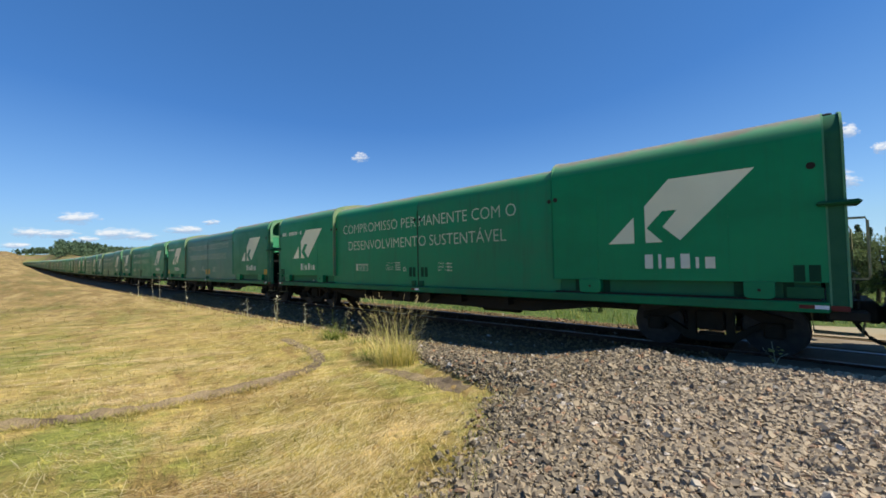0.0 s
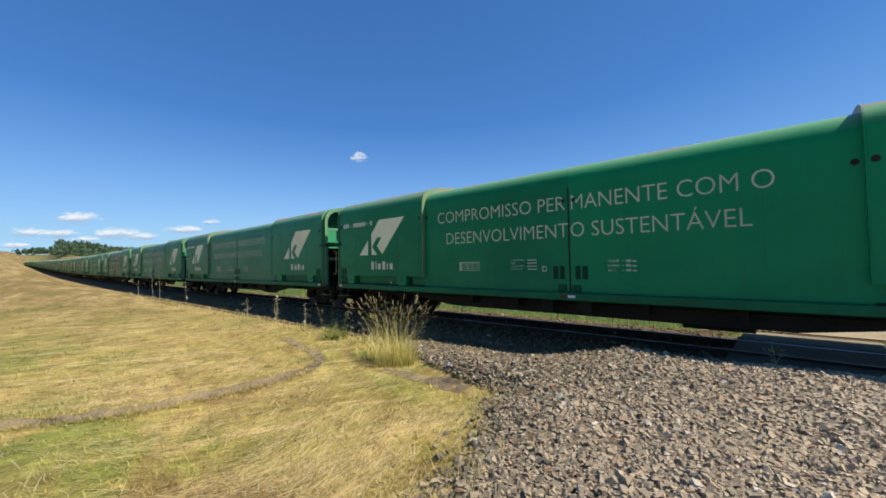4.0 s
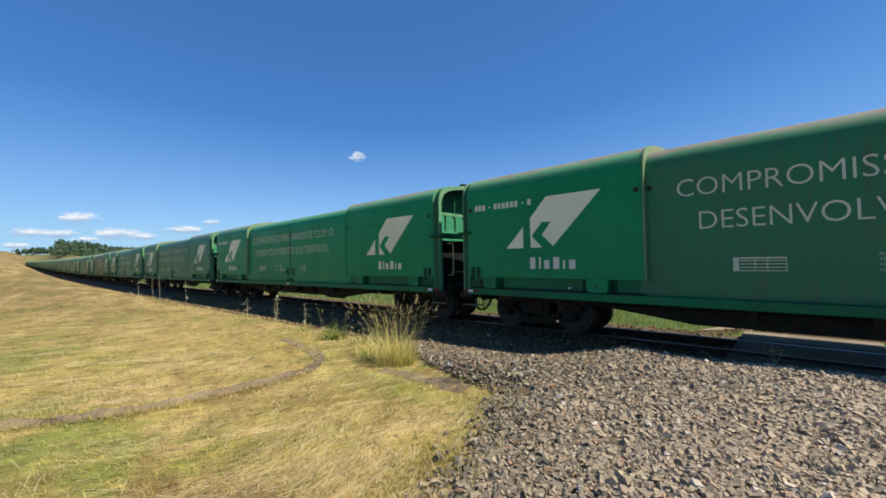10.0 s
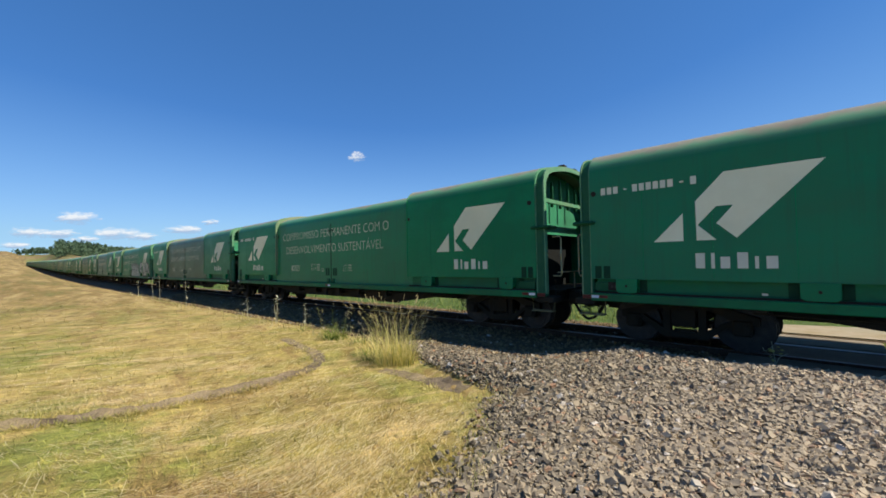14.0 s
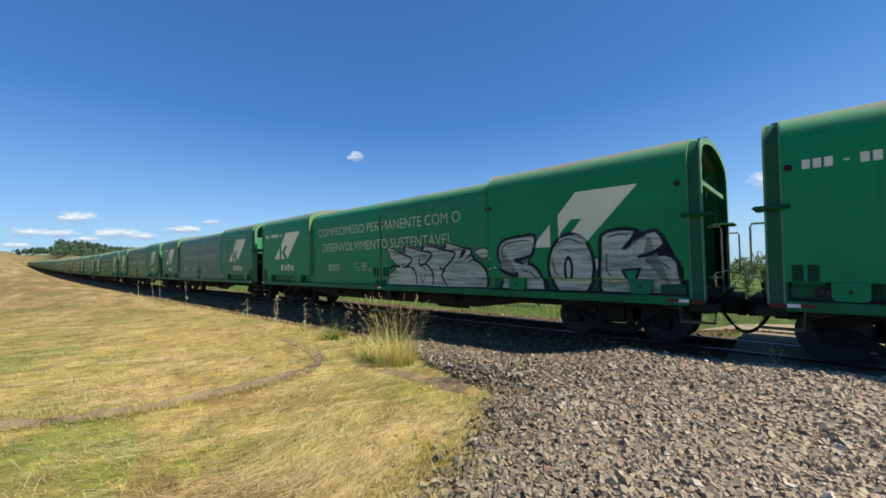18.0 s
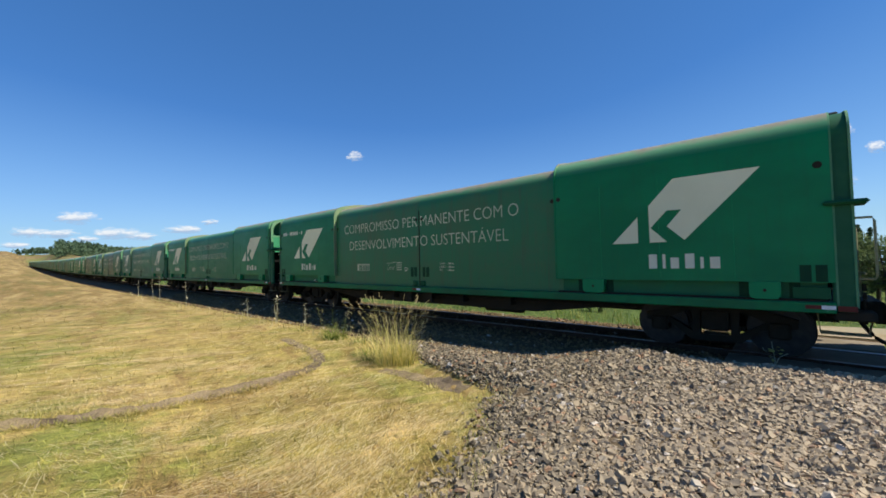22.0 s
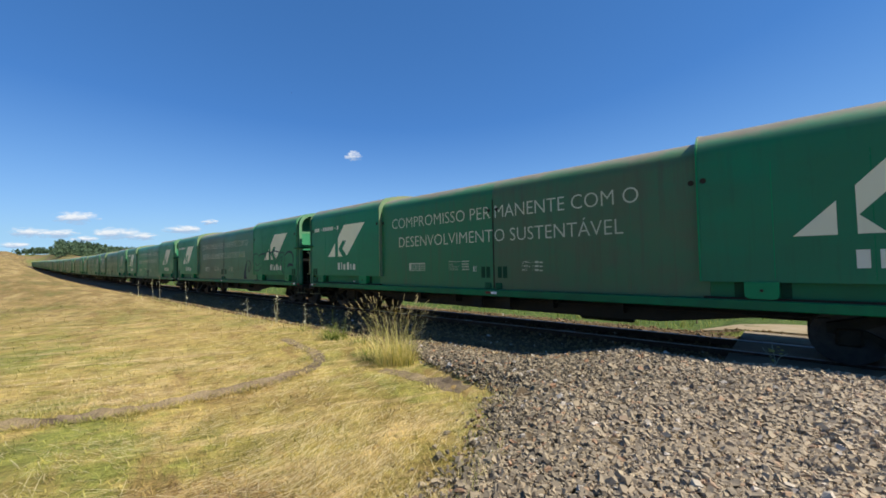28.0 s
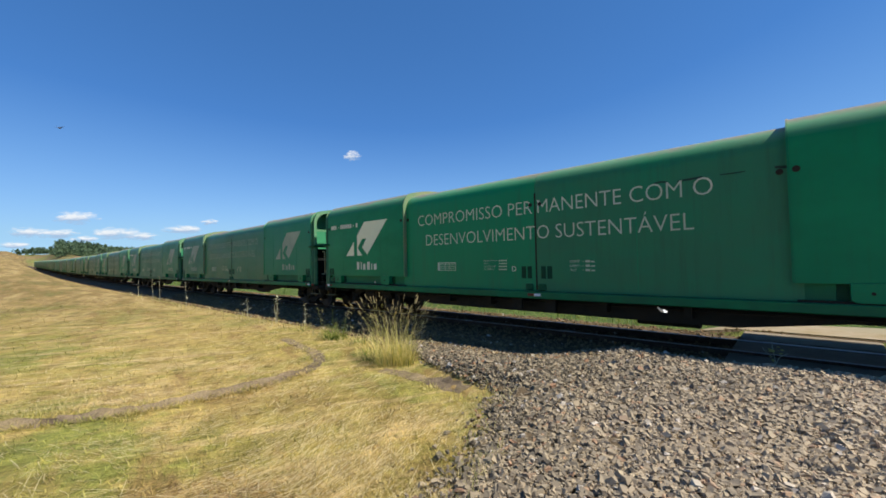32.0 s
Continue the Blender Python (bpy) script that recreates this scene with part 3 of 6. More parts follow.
for k in range(1, 68):
    s = -30 + 0.56 * k
    if s > 3.6:
        break
    o = new("sleeper", sl.data)
    o.parent = track
    o.matrix_basis = laid(s, -1.575 + random.uniform(-0.03, 0.03), -0.15 + random.uniform(-0.012, 0.008))

# ---------------------------------------------------------------- crossing slabs
M_CONC = speckled("weathered_concrete", (0.20, 0.165, 0.115), (0.29, 0.24, 0.165), 4, 0.9, 0, 0.4, 0.01, (0.17, 0.135, 0.085))
M_DIRT = speckled("pale_dirt", (0.27, 0.205, 0.105), (0.36, 0.29, 0.20), 3, 0.95, 0, 0.4, 0.02, (0.28, 0.24, 0.15))
crossing = tagged(new("level_crossing"), "grey concrete slabs of the level crossing between rails", "level crossing", kind="structure")
for k in range(6):
    for q0, q1 in ((-0.95, -0.15), (-1.98, -1.17), (-3.05, -2.22)):
        bm = boxed(-0.985, 0.985, q0, q1, -0.17, -0.012, 0.015)
        for v in bm.verts:
            v.co.y *= -1
        bmesh.ops.recalc_face_normals(bm, faces=bm.faces)
        o = part("slab", bm, M_CONC, crossing)
        m = laid(5.25 + 1.98 * k, 0.0)
        o.matrix_basis = m @ Matrix.Translation((0, 0, random.uniform(-0.006, 0.004)))
patch_mesh("dirt_track", np.linspace(3.4, 60, 80), lambda s: (-3.4 - 0.08 * max(0, 5 - s) - 0.02 * max(0, s - 5), float(np.interp(s, (3.4, 4.4, 6, 8, 60), (-3.9, -4.5, -5.1, -5.6, -7.5)))), M_DIRT, 0.02, "pale sandy dirt track beyond the rails", "dirt track")

# ---------------------------------------------------------------- the freight cars
EMBLEM = [
    [(5.26, 1.955), (5.70, 2.41), (5.70, 1.955)],
    [(5.885, 1.955), (5.88, 2.585), (6.265, 3.005), (7.40, 3.005), (6.405, 1.975), (6.155, 2.215), (6.375, 2.48), (6.155, 2.48), (5.905, 2.205), (6.15, 1.955)],
]
NAME_BARS = [(5.86, 5.985), (6.07, 6.115), (6.19, 6.31), (6.40, 6.53), (6.61, 6.655), (6.74, 6.87)]
MID = 0.095         # the joint between the middle shells
FRONT, REAR = 4.15, -4.0    # where the end shells begin
YN = -HALF          # the near side of the doors
YC = -HALF + 0.09   # the near side of the inset middle


def wheelset(parent, x):
    bm = bmesh.new()
    for y in (-0.5, 0.5):
        k = 1 if y > 0 else -1
        disc(bm, 0, y - 0.065, y + 0.065, 0, 0.42, 28)
        disc(bm, 0, y - k * 0.105, y - k * 0.06, 0, 0.448, 28)
        disc(bm, 0, y + k * 0.066, y + k * 0.085, 0, 0.34, 24)
        disc(bm, 0, y + k * 0.066, y + k * 0.19, 0, 0.11, 14)
        for a in range(4):
            box(bm, 0.20 * math.cos(a * 1.571) - 0.03, 0.20 * math.cos(a * 1.571) + 0.03, y + k * 0.084 - 0.01, y + k * 0.084 + 0.012, 0.20 * math.sin(a * 1.571) - 0.03, 0.20 * math.sin(a * 1.571) + 0.03)
    disc(bm, 0, -0.62, 0.62, 0, 0.075, 12)
    ob = part("wheelset", bm, M_STEEL, parent, "steel wheels on an axle")
    ob.location = (x, 0, 0)
    return ob


def bogie(parent, x):
    bm = boxed(-0.2, 0.2, -0.8, 0.8, -0.05, 0.28, 0.02)
    fr = part("bogie", bm, M_BLACK, parent, "black cast-iron bogie")
    fr.location = (x, 0, 0.48)
    # cast side frames, open on both sides of the spring nest
    rim = [(-1.08, 0.06), (-1.08, 0.19), (-0.82, 0.26), (-0.45, 0.38), (0.45, 0.38), (0.82, 0.26), (1.08, 0.19), (1.08, 0.06), (0.9, 0.02), (0.64, 0.0), (0.36, -0.25), (-0.36, -0.25), (-0.64, 0.0), (-0.9, 0.02)]
    gaps = ([(-0.70, 0.12), (-0.42, 0.26), (-0.34, 0.26), (-0.34, -0.10)], [(0.34, -0.10), (0.34, 0.26), (0.42, 0.26), (0.70, 0.12)], [(-0.22, -0.14), (-0.22, 0.24), (0.22, 0.24), (0.22, -0.14)])
    for k in (-1, 1):
        bm = bmesh.new()
        for loop in (rim, *gaps):
            vs = [bm.verts.new((px, k * 0.68 - 0.07, pz)) for px, pz in loop]
            for i in range(len(vs)):
                bm.edges.new((vs[i], vs[(i + 1) % len(vs)]))
        bmesh.ops.triangle_fill(bm, use_beauty=True, use_dissolve=False, edges=bm.edges[:])
        ext = bmesh.ops.extrude_face_region(bm, geom=bm.faces[:])
        for v in ext["geom"]:
            if isinstance(v, bmesh.types.BMVert):
                v.co.y += 0.14
        bmesh.ops.recalc_face_normals(bm, faces=bm.faces)
        part("side_frame", bm, M_BLACK, fr)
    for k in (-1, 1):
        bm = bmesh.new()
        for i in range(5):
            box(bm, -0.18, 0.18, k * 0.70 - 0.02, k * 0.70 + 0.10, -0.15 + 0.075 * i, -0.10 + 0.075 * i, 0.012)
        part("spring", bm, M_BLACK, fr)
    for dx in (-0.85, 0.85):
        for k in (-1, 1):
            bm = bmesh.new()
            box(bm, dx - 0.14, dx + 0.14, k * 0.72 - 0.1, k * 0.72 + 0.1, -0.12, 0.14, 0.03)
            disc(bm, dx, k * 0.82 - 0.03, k * 0.82 + 0.03, 0.0, 0.10, 12)
            part("axle_box", bm, M_BLACK, fr)
        wheelset(fr, dx)
    bm = bmesh.new()
    for dx in (-0.36, 0.36):
        box(bm, dx - 0.05, dx + 0.05, -0.62, 0.62, -0.05, 0.02)
    part("brake_beam", bm, M_BLACK, fr)
    return fr


def end_gear(car, e):
    """All that sits at one end of a car; e is +1 at the leading end."""
    def bx(x0, x1, *r, **k):
        x0, x1 = sorted((e * x0, e * x1))
        return boxed(x0, x1, *r, **k)
    # arched end frame: two ribs and the web between them
    w, top = HALF - 0.015, 3.855
    for x0, x1, out, dep in ((8.055, 8.077, 0.0, 0.10), (8.235, 8.262, -0.02, 0.10)):
        o, i = arch(w - out * -1, top + out, 0.98), arch(w + out - dep, top + out - dep, 0.98)
        bm = sweep(o + i[::-1], *sorted((e * x0, e * x1)))
        smooth_by_angle(part("end_rib", bm, M_ARCH, car, "pale green arched end rib"))
    o, i = arch(w - 0.04, top - 0.04, 0.98), arch(w - 0.09, top - 0.09, 0.98)
    smooth_by_angle(part("end_hood", sweep(o + i[::-1], *sorted((e * 8.077, e * 8.235))), M_POST, car))
    # recessed end wall with its bars
    o = arch(w - 0.09, top - 0.09, 1.02)
    part("end_wall", sweep([(y, max(z, 2.3)) for y, z in o], *sorted((e * 7.70, e * 7.74))), M_ENDWALL, car, "green upper end wall")
    # the lower wall is painted as dark as the next car's shadow
    part("end_recess", bx(7.50, 7.54, -w + 0.1, w - 0.1, 1.02, 2.32), M_END_SHADE, car, "recessed lower end wall, coloured black for the shade between cars")
    for y in (-0.62, -0.2, 0.22, 0.64):
        part("end_bar", bx(7.95, 8.01, y - 0.02, y + 0.02, 2.9, 3.62 - abs(y) * 0.22), M_DARKGREEN, car)
    for y in (-0.45, 0.12):
        part("roof_bracket", bx(8.06, 8.22, y, y + 0.16, top - 0.05, top + 0.035, bevel=0.02), M_BLACK, car, "small dark bracket on the roof end")
    part("cross_bar", bx(8.14, 8.20, -w + 0.1, w - 0.1, 2.93, 3.01), M_ARCH, car, "pale green cross bar in the end arch")
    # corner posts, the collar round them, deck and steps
    for k in (-1, 1):
        y0, y1 = sorted((k * (HALF - 0.02), k * (HALF - 0.20)))
        # the far post takes the painted shade, the near one its own green
        part("corner_post", bx(8.02, 8.24, y0, y1, 0.92, 2.36, bevel=0.02), M_POST if k < 0 else M_END_SHADE, car)
        y0, y1 = sorted((k * (HALF + 0.07), k * (HALF - 0.34)))
        part("collar", bx(7.96, 8.40, y0, y1, 2.34, 2.405, bevel=0.03), M_DARKGREEN, car, "dark ledge round the corner post")
        bm = bmesh.new()
        y = k * (HALF - 0.34)
        tube(bm, [(e * 8.27, y, 1.35), (e * 8.44, y, 1.35), (e * 8.46, y, 1.40), (e * 8.46, y, 2.13), (e * 8.44, y, 2.18), (e * 8.27, y, 2.18)], 0.016)
        part("handrail", bm, M_RAILING, car, "faded yellow bent handrail")
        bm = bmesh.new()
        y = k * (HALF - 0.16)
        tube(bm, [(e * 7.86, y, 0.92), (e * 7.88, y, 0.64), (e * 8.34, y, 0.62), (e * 8.40, y, 0.92)], 0.016)
        box(bm, *sorted((e * 7.88, e * 8.36)), y - 0.09, y + 0.09, 0.61, 0.63)
        part("step", bm, M_STEP, car, "dull yellow-edged hanging step")
        y0, y1 = sorted((k * (HALF - 0.05), k * (HALF - 0.45)))
        part("jacking_bracket", bx(8.02, 8.42, y0, y1, 0.80, 0.93, bevel=0.02), M_BLACK, car)
        y0, y1 = sorted((k * (HALF + 0.0), k * (HALF - 0.02)))
        part("corner_mark", bx(8.06, 8.24, y0 - 0.004 * (k < 0), y1 + 0.004 * (k > 0), 0.93, 1.0), M_RED, car, "faded red corner mark")
    part("end_sill", bx(7.95, 8.30, -1.2, 1.2, 0.78, 1.02, bevel=0.02), M_BLACK, car)
    part("end_platform", bx(7.74, 8.40, -1.25, 1.25, 1.02, 1.05), M_BLACK, car)
    bm = bmesh.new()
    tube(bm, [(e * 8.36, -1.2, 1.42), (e * 8.36, 1.2, 1.42)], 0.014)
    tube(bm, [(e * 8.36, -0.4, 1.05), (e * 8.36, -0.4, 1.42)], 0.014)
    tube(bm, [(e * 8.36, 0.4, 1.05), (e * 8.36, 0.4, 1.42)], 0.014)
    part("end_rail", bm, M_RAILING, car)
    bm = bx(8.25, 8.52, -0.09, 0.09, 0.66, 0.86, bevel=0.02)
    box(bm, *sorted((e * 8.48, e * 8.66)), -0.14, 0.14, 0.62, 0.92, bevel=0.04)
    part("coupler", bm, M_BLACK, car, "black knuckle coupler")
    part("draft_gear", bx(8.30, 8.58, -0.62, 0.62, 0.70, 1.0, bevel=0.03), M_BLACK, car, "black draft gear block")
    bm = bmesh.new()
    pts = []
    for i in range(8):
        a = i / 7
        pts.append((e * (8.3 + 0.36 * a), -0.33, 0.78 - 0.42 * math.sin(a * math.pi / 2) ** 0.8))
    tube(bm, pts, 0.03)
    part("brake_hose", bm, M_BLACK, car, "hanging black rubber brake hose")
    bm = bmesh.new()
    for i in range(5):
        tube(bm, [(e * 8.33, -1.28 + 0.02 * (i % 2), 1.28 - 0.11 * i), (e * 8.33, -1.26, 1.19 - 0.11 * i)], 0.022, 5)
    part("safety_chain", bm, M_BLACK, car)


def hung_plate(x0, x1, k):
    """A thick plate hanging from the edge of the shell, its lower corners rounded."""
    r, z0, z1 = 0.07, 1.065, 1.315
    rim = [(x0, z1)] + [(x0 + r - r * math.cos(a), z0 + r - r * math.sin(a)) for a in (0.0, 0.52, 1.05, 1.57)]
    rim += [(x1 - r + r * math.sin(a), z0 + r - r * math.cos(a)) for a in (0.0, 0.52, 1.05, 1.57)] + [(x1, z1)]
    bm = bmesh.new()
    ya, yb = sorted((k * (HALF - 0.1), k * (HALF + 0.03)))
    a, b = [[bm.verts.new((x, y, z)) for x, z in rim] for y in (ya, yb)]
    n = len(rim)
    for i in range(n):
        bm.faces.new((a[i], a[(i + 1) % n], b[(i + 1) % n], b[i]))
    bm.faces.new(a[::-1]), bm.faces.new(b)
    bmesh.ops.recalc_face_normals(bm, faces=bm.faces)
    return bm


def side_gear(car, k):
    """Sill, boxes and marks on one side; k is -1 on the near side."""
    def by(x0, x1, d0, d1, z0, z1, **kw):
        y0, y1 = sorted((k * (HALF + d0), k * (HALF + d1)))
        return boxed(x0, x1, y0, y1, z0, z1, **kw)
    part("side_sill", by(-7.98, 8.12, -0.30, 0.05, 0.90, 1.045, bevel=0.012), M_SILL, car, "bright green side sill")
    for x0, x1 in ((-7.91, REAR - 0.02), (FRONT + 0.02, 8.05)):
        part("lower_panel", by(x0, x1, -0.30, -0.10, 1.045, 1.32), M_LOWER, car, "darker set-back panel under the end shell")
        part("door_rail", by(x0, x1, -0.08, -0.01, 1.045, 1.075), M_BLACK, car)
    for sx in (-1, 1):
        for a, b in ((4.64, 5.04), (7.16, 7.52)):
            x0, x1 = sorted((sx * a + (0.05 if sx > 0 else 0.0), sx * b + (0.05 if sx > 0 else 0.0)))
            hang = part("roller_box", hung_plate(x0, x1, k), M_DOOR, car, "green roller box with rounded lower corners")
            if k < 0:
                bm = bmesh.new()
                disc(bm, (x0 + x1) / 2, k * (HALF + 0.03), k * (HALF + 0.042), 1.19, 0.022, 8)
                part("bolt", bm, M_BLACK, hang)
            for dx in ((x0 - 0.13, x0 - 0.01), (x1 + 0.01, x1 + 0.13)):
                part("roller_slot", by(dx[0], dx[1], -0.12, -0.09, 1.08, 1.30), M_RECESS, car)
        if k > 0:
            continue
        x0, x1 = sorted((sx * 7.62, sx * 8.0))
        part("latch_plate", by(x0, x1, -0.06, -0.03, 1.09, 1.24), M_DARKGREEN, car)
        if sx < 0:
            plate = part("maker_plate", by(-7.68, -7.60 + 0.42, -0.055, -0.025, 1.10, 1.25), M_BLACK, car, "dark plate with worn pale marks")
            for i in range(6):
                part("mark", by(-7.63 + 0.066 * i, -7.59 + 0.066 * i, -0.03, -0.022, 1.145, 1.195), M_STEEL, plate)
        for a, b in ((7.70, 7.82), (7.86, 7.98)):
            x0, x1 = sorted((sx * a, sx * b))
            part("latch_recess", by(x0, x1, -0.02, 0.004, 1.32, 1.55), M_RECESS, car)
        for a, b in ((0.11, 0.215), (0.25, 0.36)):
            x0, x1 = sorted((MID + sx * a, MID + sx * b))
            part("latch_recess", by(x0, x1, -0.11, -0.086, 1.31, 1.57), M_RECESS, car)
        bm = bmesh.new()
        disc(bm, sx * 7.93 if sx > 0 else -7.98, k * (HALF + 0.006), k * (HALF - 0.03), 2.915, 0.05, 14)
        part("hand_hole", bm, M_BLACK, car)
        bm = bmesh.new()
        disc(bm, 4.225 if sx > 0 else -4.11, k * (HALF + 0.006), k * (HALF - 0.03), 2.90, 0.045, 12)
        part("hand_hole", bm, M_BLACK, car)
        bm = bmesh.new()
        disc(bm, 4.045 if sx > 0 else -3.92, k * (HALF - 0.084), k * (HALF - 0.12), 2.90, 0.045, 12)
        part("hand_hole", bm, M_BLACK, car)
        bm = bmesh.new()
        disc(bm, MID + sx * 0.11, k * (HALF - 0.084), k * (HALF - 0.12), 2.88, 0.045, 12)
        part("hand_hole", bm, M_BLACK, car)
        part("reflector", by(*sorted((sx * 7.74, sx * 7.90)), 0.046, 0.056, 0.955, 1.005), M_RED, car, "red reflective strip")
        part("reflector", by(*sorted((sx * 7.90, sx * 8.04)), 0.046, 0.056, 0.955, 1.005), M_REFW, car, "white reflective strip")
        # welded seams of the panels
        for x in (5.05, 6.03, 7.05):
            part("panel_seam", by(sx * x - 0.006, sx * x + 0.006, -0.01, 0.003, 1.36, 3.05), M_DOOR, car)
        for x in (1.0, 2.0, 3.0):
            part("middle_seam", by(MID + sx * x - 0.006, MID + sx * x + 0.006, -0.10, -0.0885, 1.1, 3.0), M_CENTRE, car)
    part("seam_gap", by(MID - 0.016, MID + 0.016, -0.12, -0.083, 1.06, 3.12), M_BLACK, car, "dark joint between the two middle shells")
    if k > 0:
        return
    for x in (MID - 0.17, MID + 0.13):
        part("lock", by(x - 0.09, x + 0.09, -0.11, -0.055, 1.06, 1.20, bevel=0.02), M_DARKGREEN, car)
    part("reflector", by(-0.05, 0.10, 0.046, 0.056, 0.955, 1.005), M_RED, car, "red reflective strip")
    part("reflector", by(0.10, 0.25, 0.046, 0.056, 0.955, 1.005), M_REFW, car, "white reflective strip")


def bars(car, rows, y, name, label):
    bm = bmesh.new()
    for x0, x1, z0, z1 in rows:
        box(bm, x0, x1, y - 0.003, y + 0.002, z0, z1)
    return part(name, bm, M_SLOGAN if "data" in name else M_WHITE, car, label)


def freight_car():
    car = new("freight_car")
    tagged(car, "long green covered freight car, weathered, with white slogan and emblem", "freight car", "cars of the train")
    xs_d = [4.0, 4.04, 5.0, 6.0, 7.0, 8.0]
    for sgn in (-1, 1):
        xs = sorted(sgn * x + ((0.13 if sgn > 0 else 0.02) if x == 8.0 else 0.15 if sgn > 0 and x < 4.5 else 0.0) for x in xs_d)
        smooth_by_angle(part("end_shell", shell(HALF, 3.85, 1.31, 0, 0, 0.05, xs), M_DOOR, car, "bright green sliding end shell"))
        bm = sweep(arch(HALF + 0.012, 3.865, 1.31) + arch(HALF - 0.1, 3.755, 1.31)[::-1], *((FRONT - 0.02, FRONT + 0.004) if sgn > 0 else (REAR - 0.005, REAR + 0.018)))
        smooth_by_angle(part("shell_rim", bm, M_RIM if sgn < 0 else M_DOOR, car, "paler rim of the end shell"))
        xs = [MID + sgn * 0.003] + [MID + sgn * x for x in (1, 2, 3)] + [4.25 if sgn > 0 else -4.1]
        xs = sorted(xs)
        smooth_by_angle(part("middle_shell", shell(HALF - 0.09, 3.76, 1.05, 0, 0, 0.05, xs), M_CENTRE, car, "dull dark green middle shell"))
    part("floor", boxed(-8.0, 8.0, -1.4, 1.4, 0.98, 1.04), M_BLACK, car)
    for k in (-1, 1):
        side_gear(car, k)
    # belly: deep side girders tapering to the bogies, and the middle sill
    for y in (-1.05, 1.05):
        bm = bmesh.new()
        pts = [(-5.3, 0.92), (-5.3, 0.80), (-3.4, 0.55), (3.4, 0.55), (5.3, 0.80), (5.3, 0.92)]
        a = [bm.verts.new((x, y - 0.03, z)) for x, z in pts]
        b = [bm.verts.new((x, y + 0.03, z)) for x, z in pts]
        for i in range(6):
            bm.faces.new((a[i], a[(i + 1) % 6], b[(i + 1) % 6], b[i]))
        bm.faces.new(a[::-1]), bm.faces.new(b)
        bmesh.ops.recalc_face_normals(bm, faces=bm.faces)
        part("belly_girder", bm, M_BLACK, car)
    part("middle_sill", boxed(-8.2, 8.2, -0.22, 0.22, 0.62, 0.98), M_BLACK, car)
    for x in (-2.6, -1.3, 0.2, 1.4, 2.8):
        part("cross_bearer", boxed(x - 0.06, x + 0.06, -1.3, 1.3, 0.68, 0.96), M_BLACK, car)
    for x in (-0.45, 0.35):
        part("hanger", boxed(x - 0.12, x + 0.12, -1.42, -1.36, 0.62, 0.92), M_BLACK, car)
    bm = bmesh.new()
    tube(bm, [(1.9, -0.85, 0.62), (2.9, -0.85, 0.62)], 0.17, 14)
    part("brake_cylinder", bm, M_BLACK, car)
    bm = bmesh.new()
    tube(bm, [(-5.6, -1.22, 0.80), (5.6, -1.22, 0.80)], 0.018)
    part("brake_pipe", bm, M_BLACK, car)
    for e in (-1, 1):
        end_gear(car, e)
        bogie(car, e * 6.65)
    # painted marks of the near side
    for sh in (0.0, -12.13):
        flat_poly([[(x + sh, z) for x, z in p] for p in EMBLEM], YN - 0.001, M_LOGO, "emblem", car, label="pale grey angular emblem")
        for i, (a, b) in enumerate(NAME_BARS):
            bars(car, [(a + sh, b + sh, 1.51, 1.75 if i in (0, 1, 3) else 1.69)], YN - 0.001, "name_bar", "pale bar of a painted name")
    # the joint of the shells parts both lines of the slogan
    lettering("COMPROMISSO PER", -3.50, 0.03, 2.69, 2.995, YC - 0.004, M_SLOGAN, "slogan_word", car, "faded white painted word")
    lettering("MANENTE COM O", 0.155, 3.245, 2.69, 2.995, YC - 0.004, M_SLOGAN, "slogan_word", car, "faded white painted word")
    lettering("DESENVOLVIMENT", -3.20, 0.085, 2.145, 2.45, YC - 0.004, M_SLOGAN, "slogan_word", car, "faded white painted word")
    lettering("O SUSTENT\u00c1VEL", 0.135, 2.97, 2.145, 2.45, YC - 0.004, M_SLOGAN, "slogan_word", car, "faded white painted word")
    lettering("D", -0.51, -0.40, 1.46, 1.58, YC - 0.003, M_WHITE, "class_letter", car, "white painted letter")
    for word, x1, z in (("COMP.", 1.05, 1.635), ("LARG.", 1.05, 1.55), ("ALT.", 0.98, 1.465)):
        lettering(word, 0.845, x1, z, z + 0.05, YC - 0.003, M_WHITE, "size_word", car, "tiny white painted word")
    for word, x1, z in (("PESO BRUTO MAX.", -0.91, 1.690), ("TARA", -1.17, 1.624), ("LOTA\u00c7\u00c3O LIMITE", -0.95, 1.558), ("LOTA\u00c7\u00c3O NOM.", -0.98, 1.492)):
        lettering(word, -1.285, x1, z, z + 0.036, YC - 0.003, M_WHITE, "load_word", car, "tiny white painted word")
    # one bar for each sign of the car number
    x = -7.76
    for sign in "### - ###### - #":
        if sign == "#":
            bars(car, [(x, x + 0.082, 2.872, 3.0)], YN - 0.001, "number_bar", "white bar of the car number")
        elif sign == "-":
            bars(car, [(x + 0.015, x + 0.07, 2.92, 2.945)], YN - 0.001, "number_bar", "white bar of the car number")
        x += 0.112 if sign != " " else 0.055
    t = []
    for i in range(4):
        t += [(-0.86 + 0.058 * j, -0.818 + 0.058 * j, 1.692 - 0.066 * i, 1.718 - 0.066 * i) for j in range(4)]
    for i in range(3):
        t += [(1.09, 1.12, 1.652 - 0.085 * i, 1.662 - 0.085 * i), (1.155, 1.245, 1.637 - 0.085 * i, 1.68 - 0.085 * i), (1.265, 1.335, 1.637 - 0.085 * i, 1.665 - 0.085 * i)]
    tagged(bars(car, t, YC - 0.001, "load_data", "small white bars of load data"), kind="stuff")
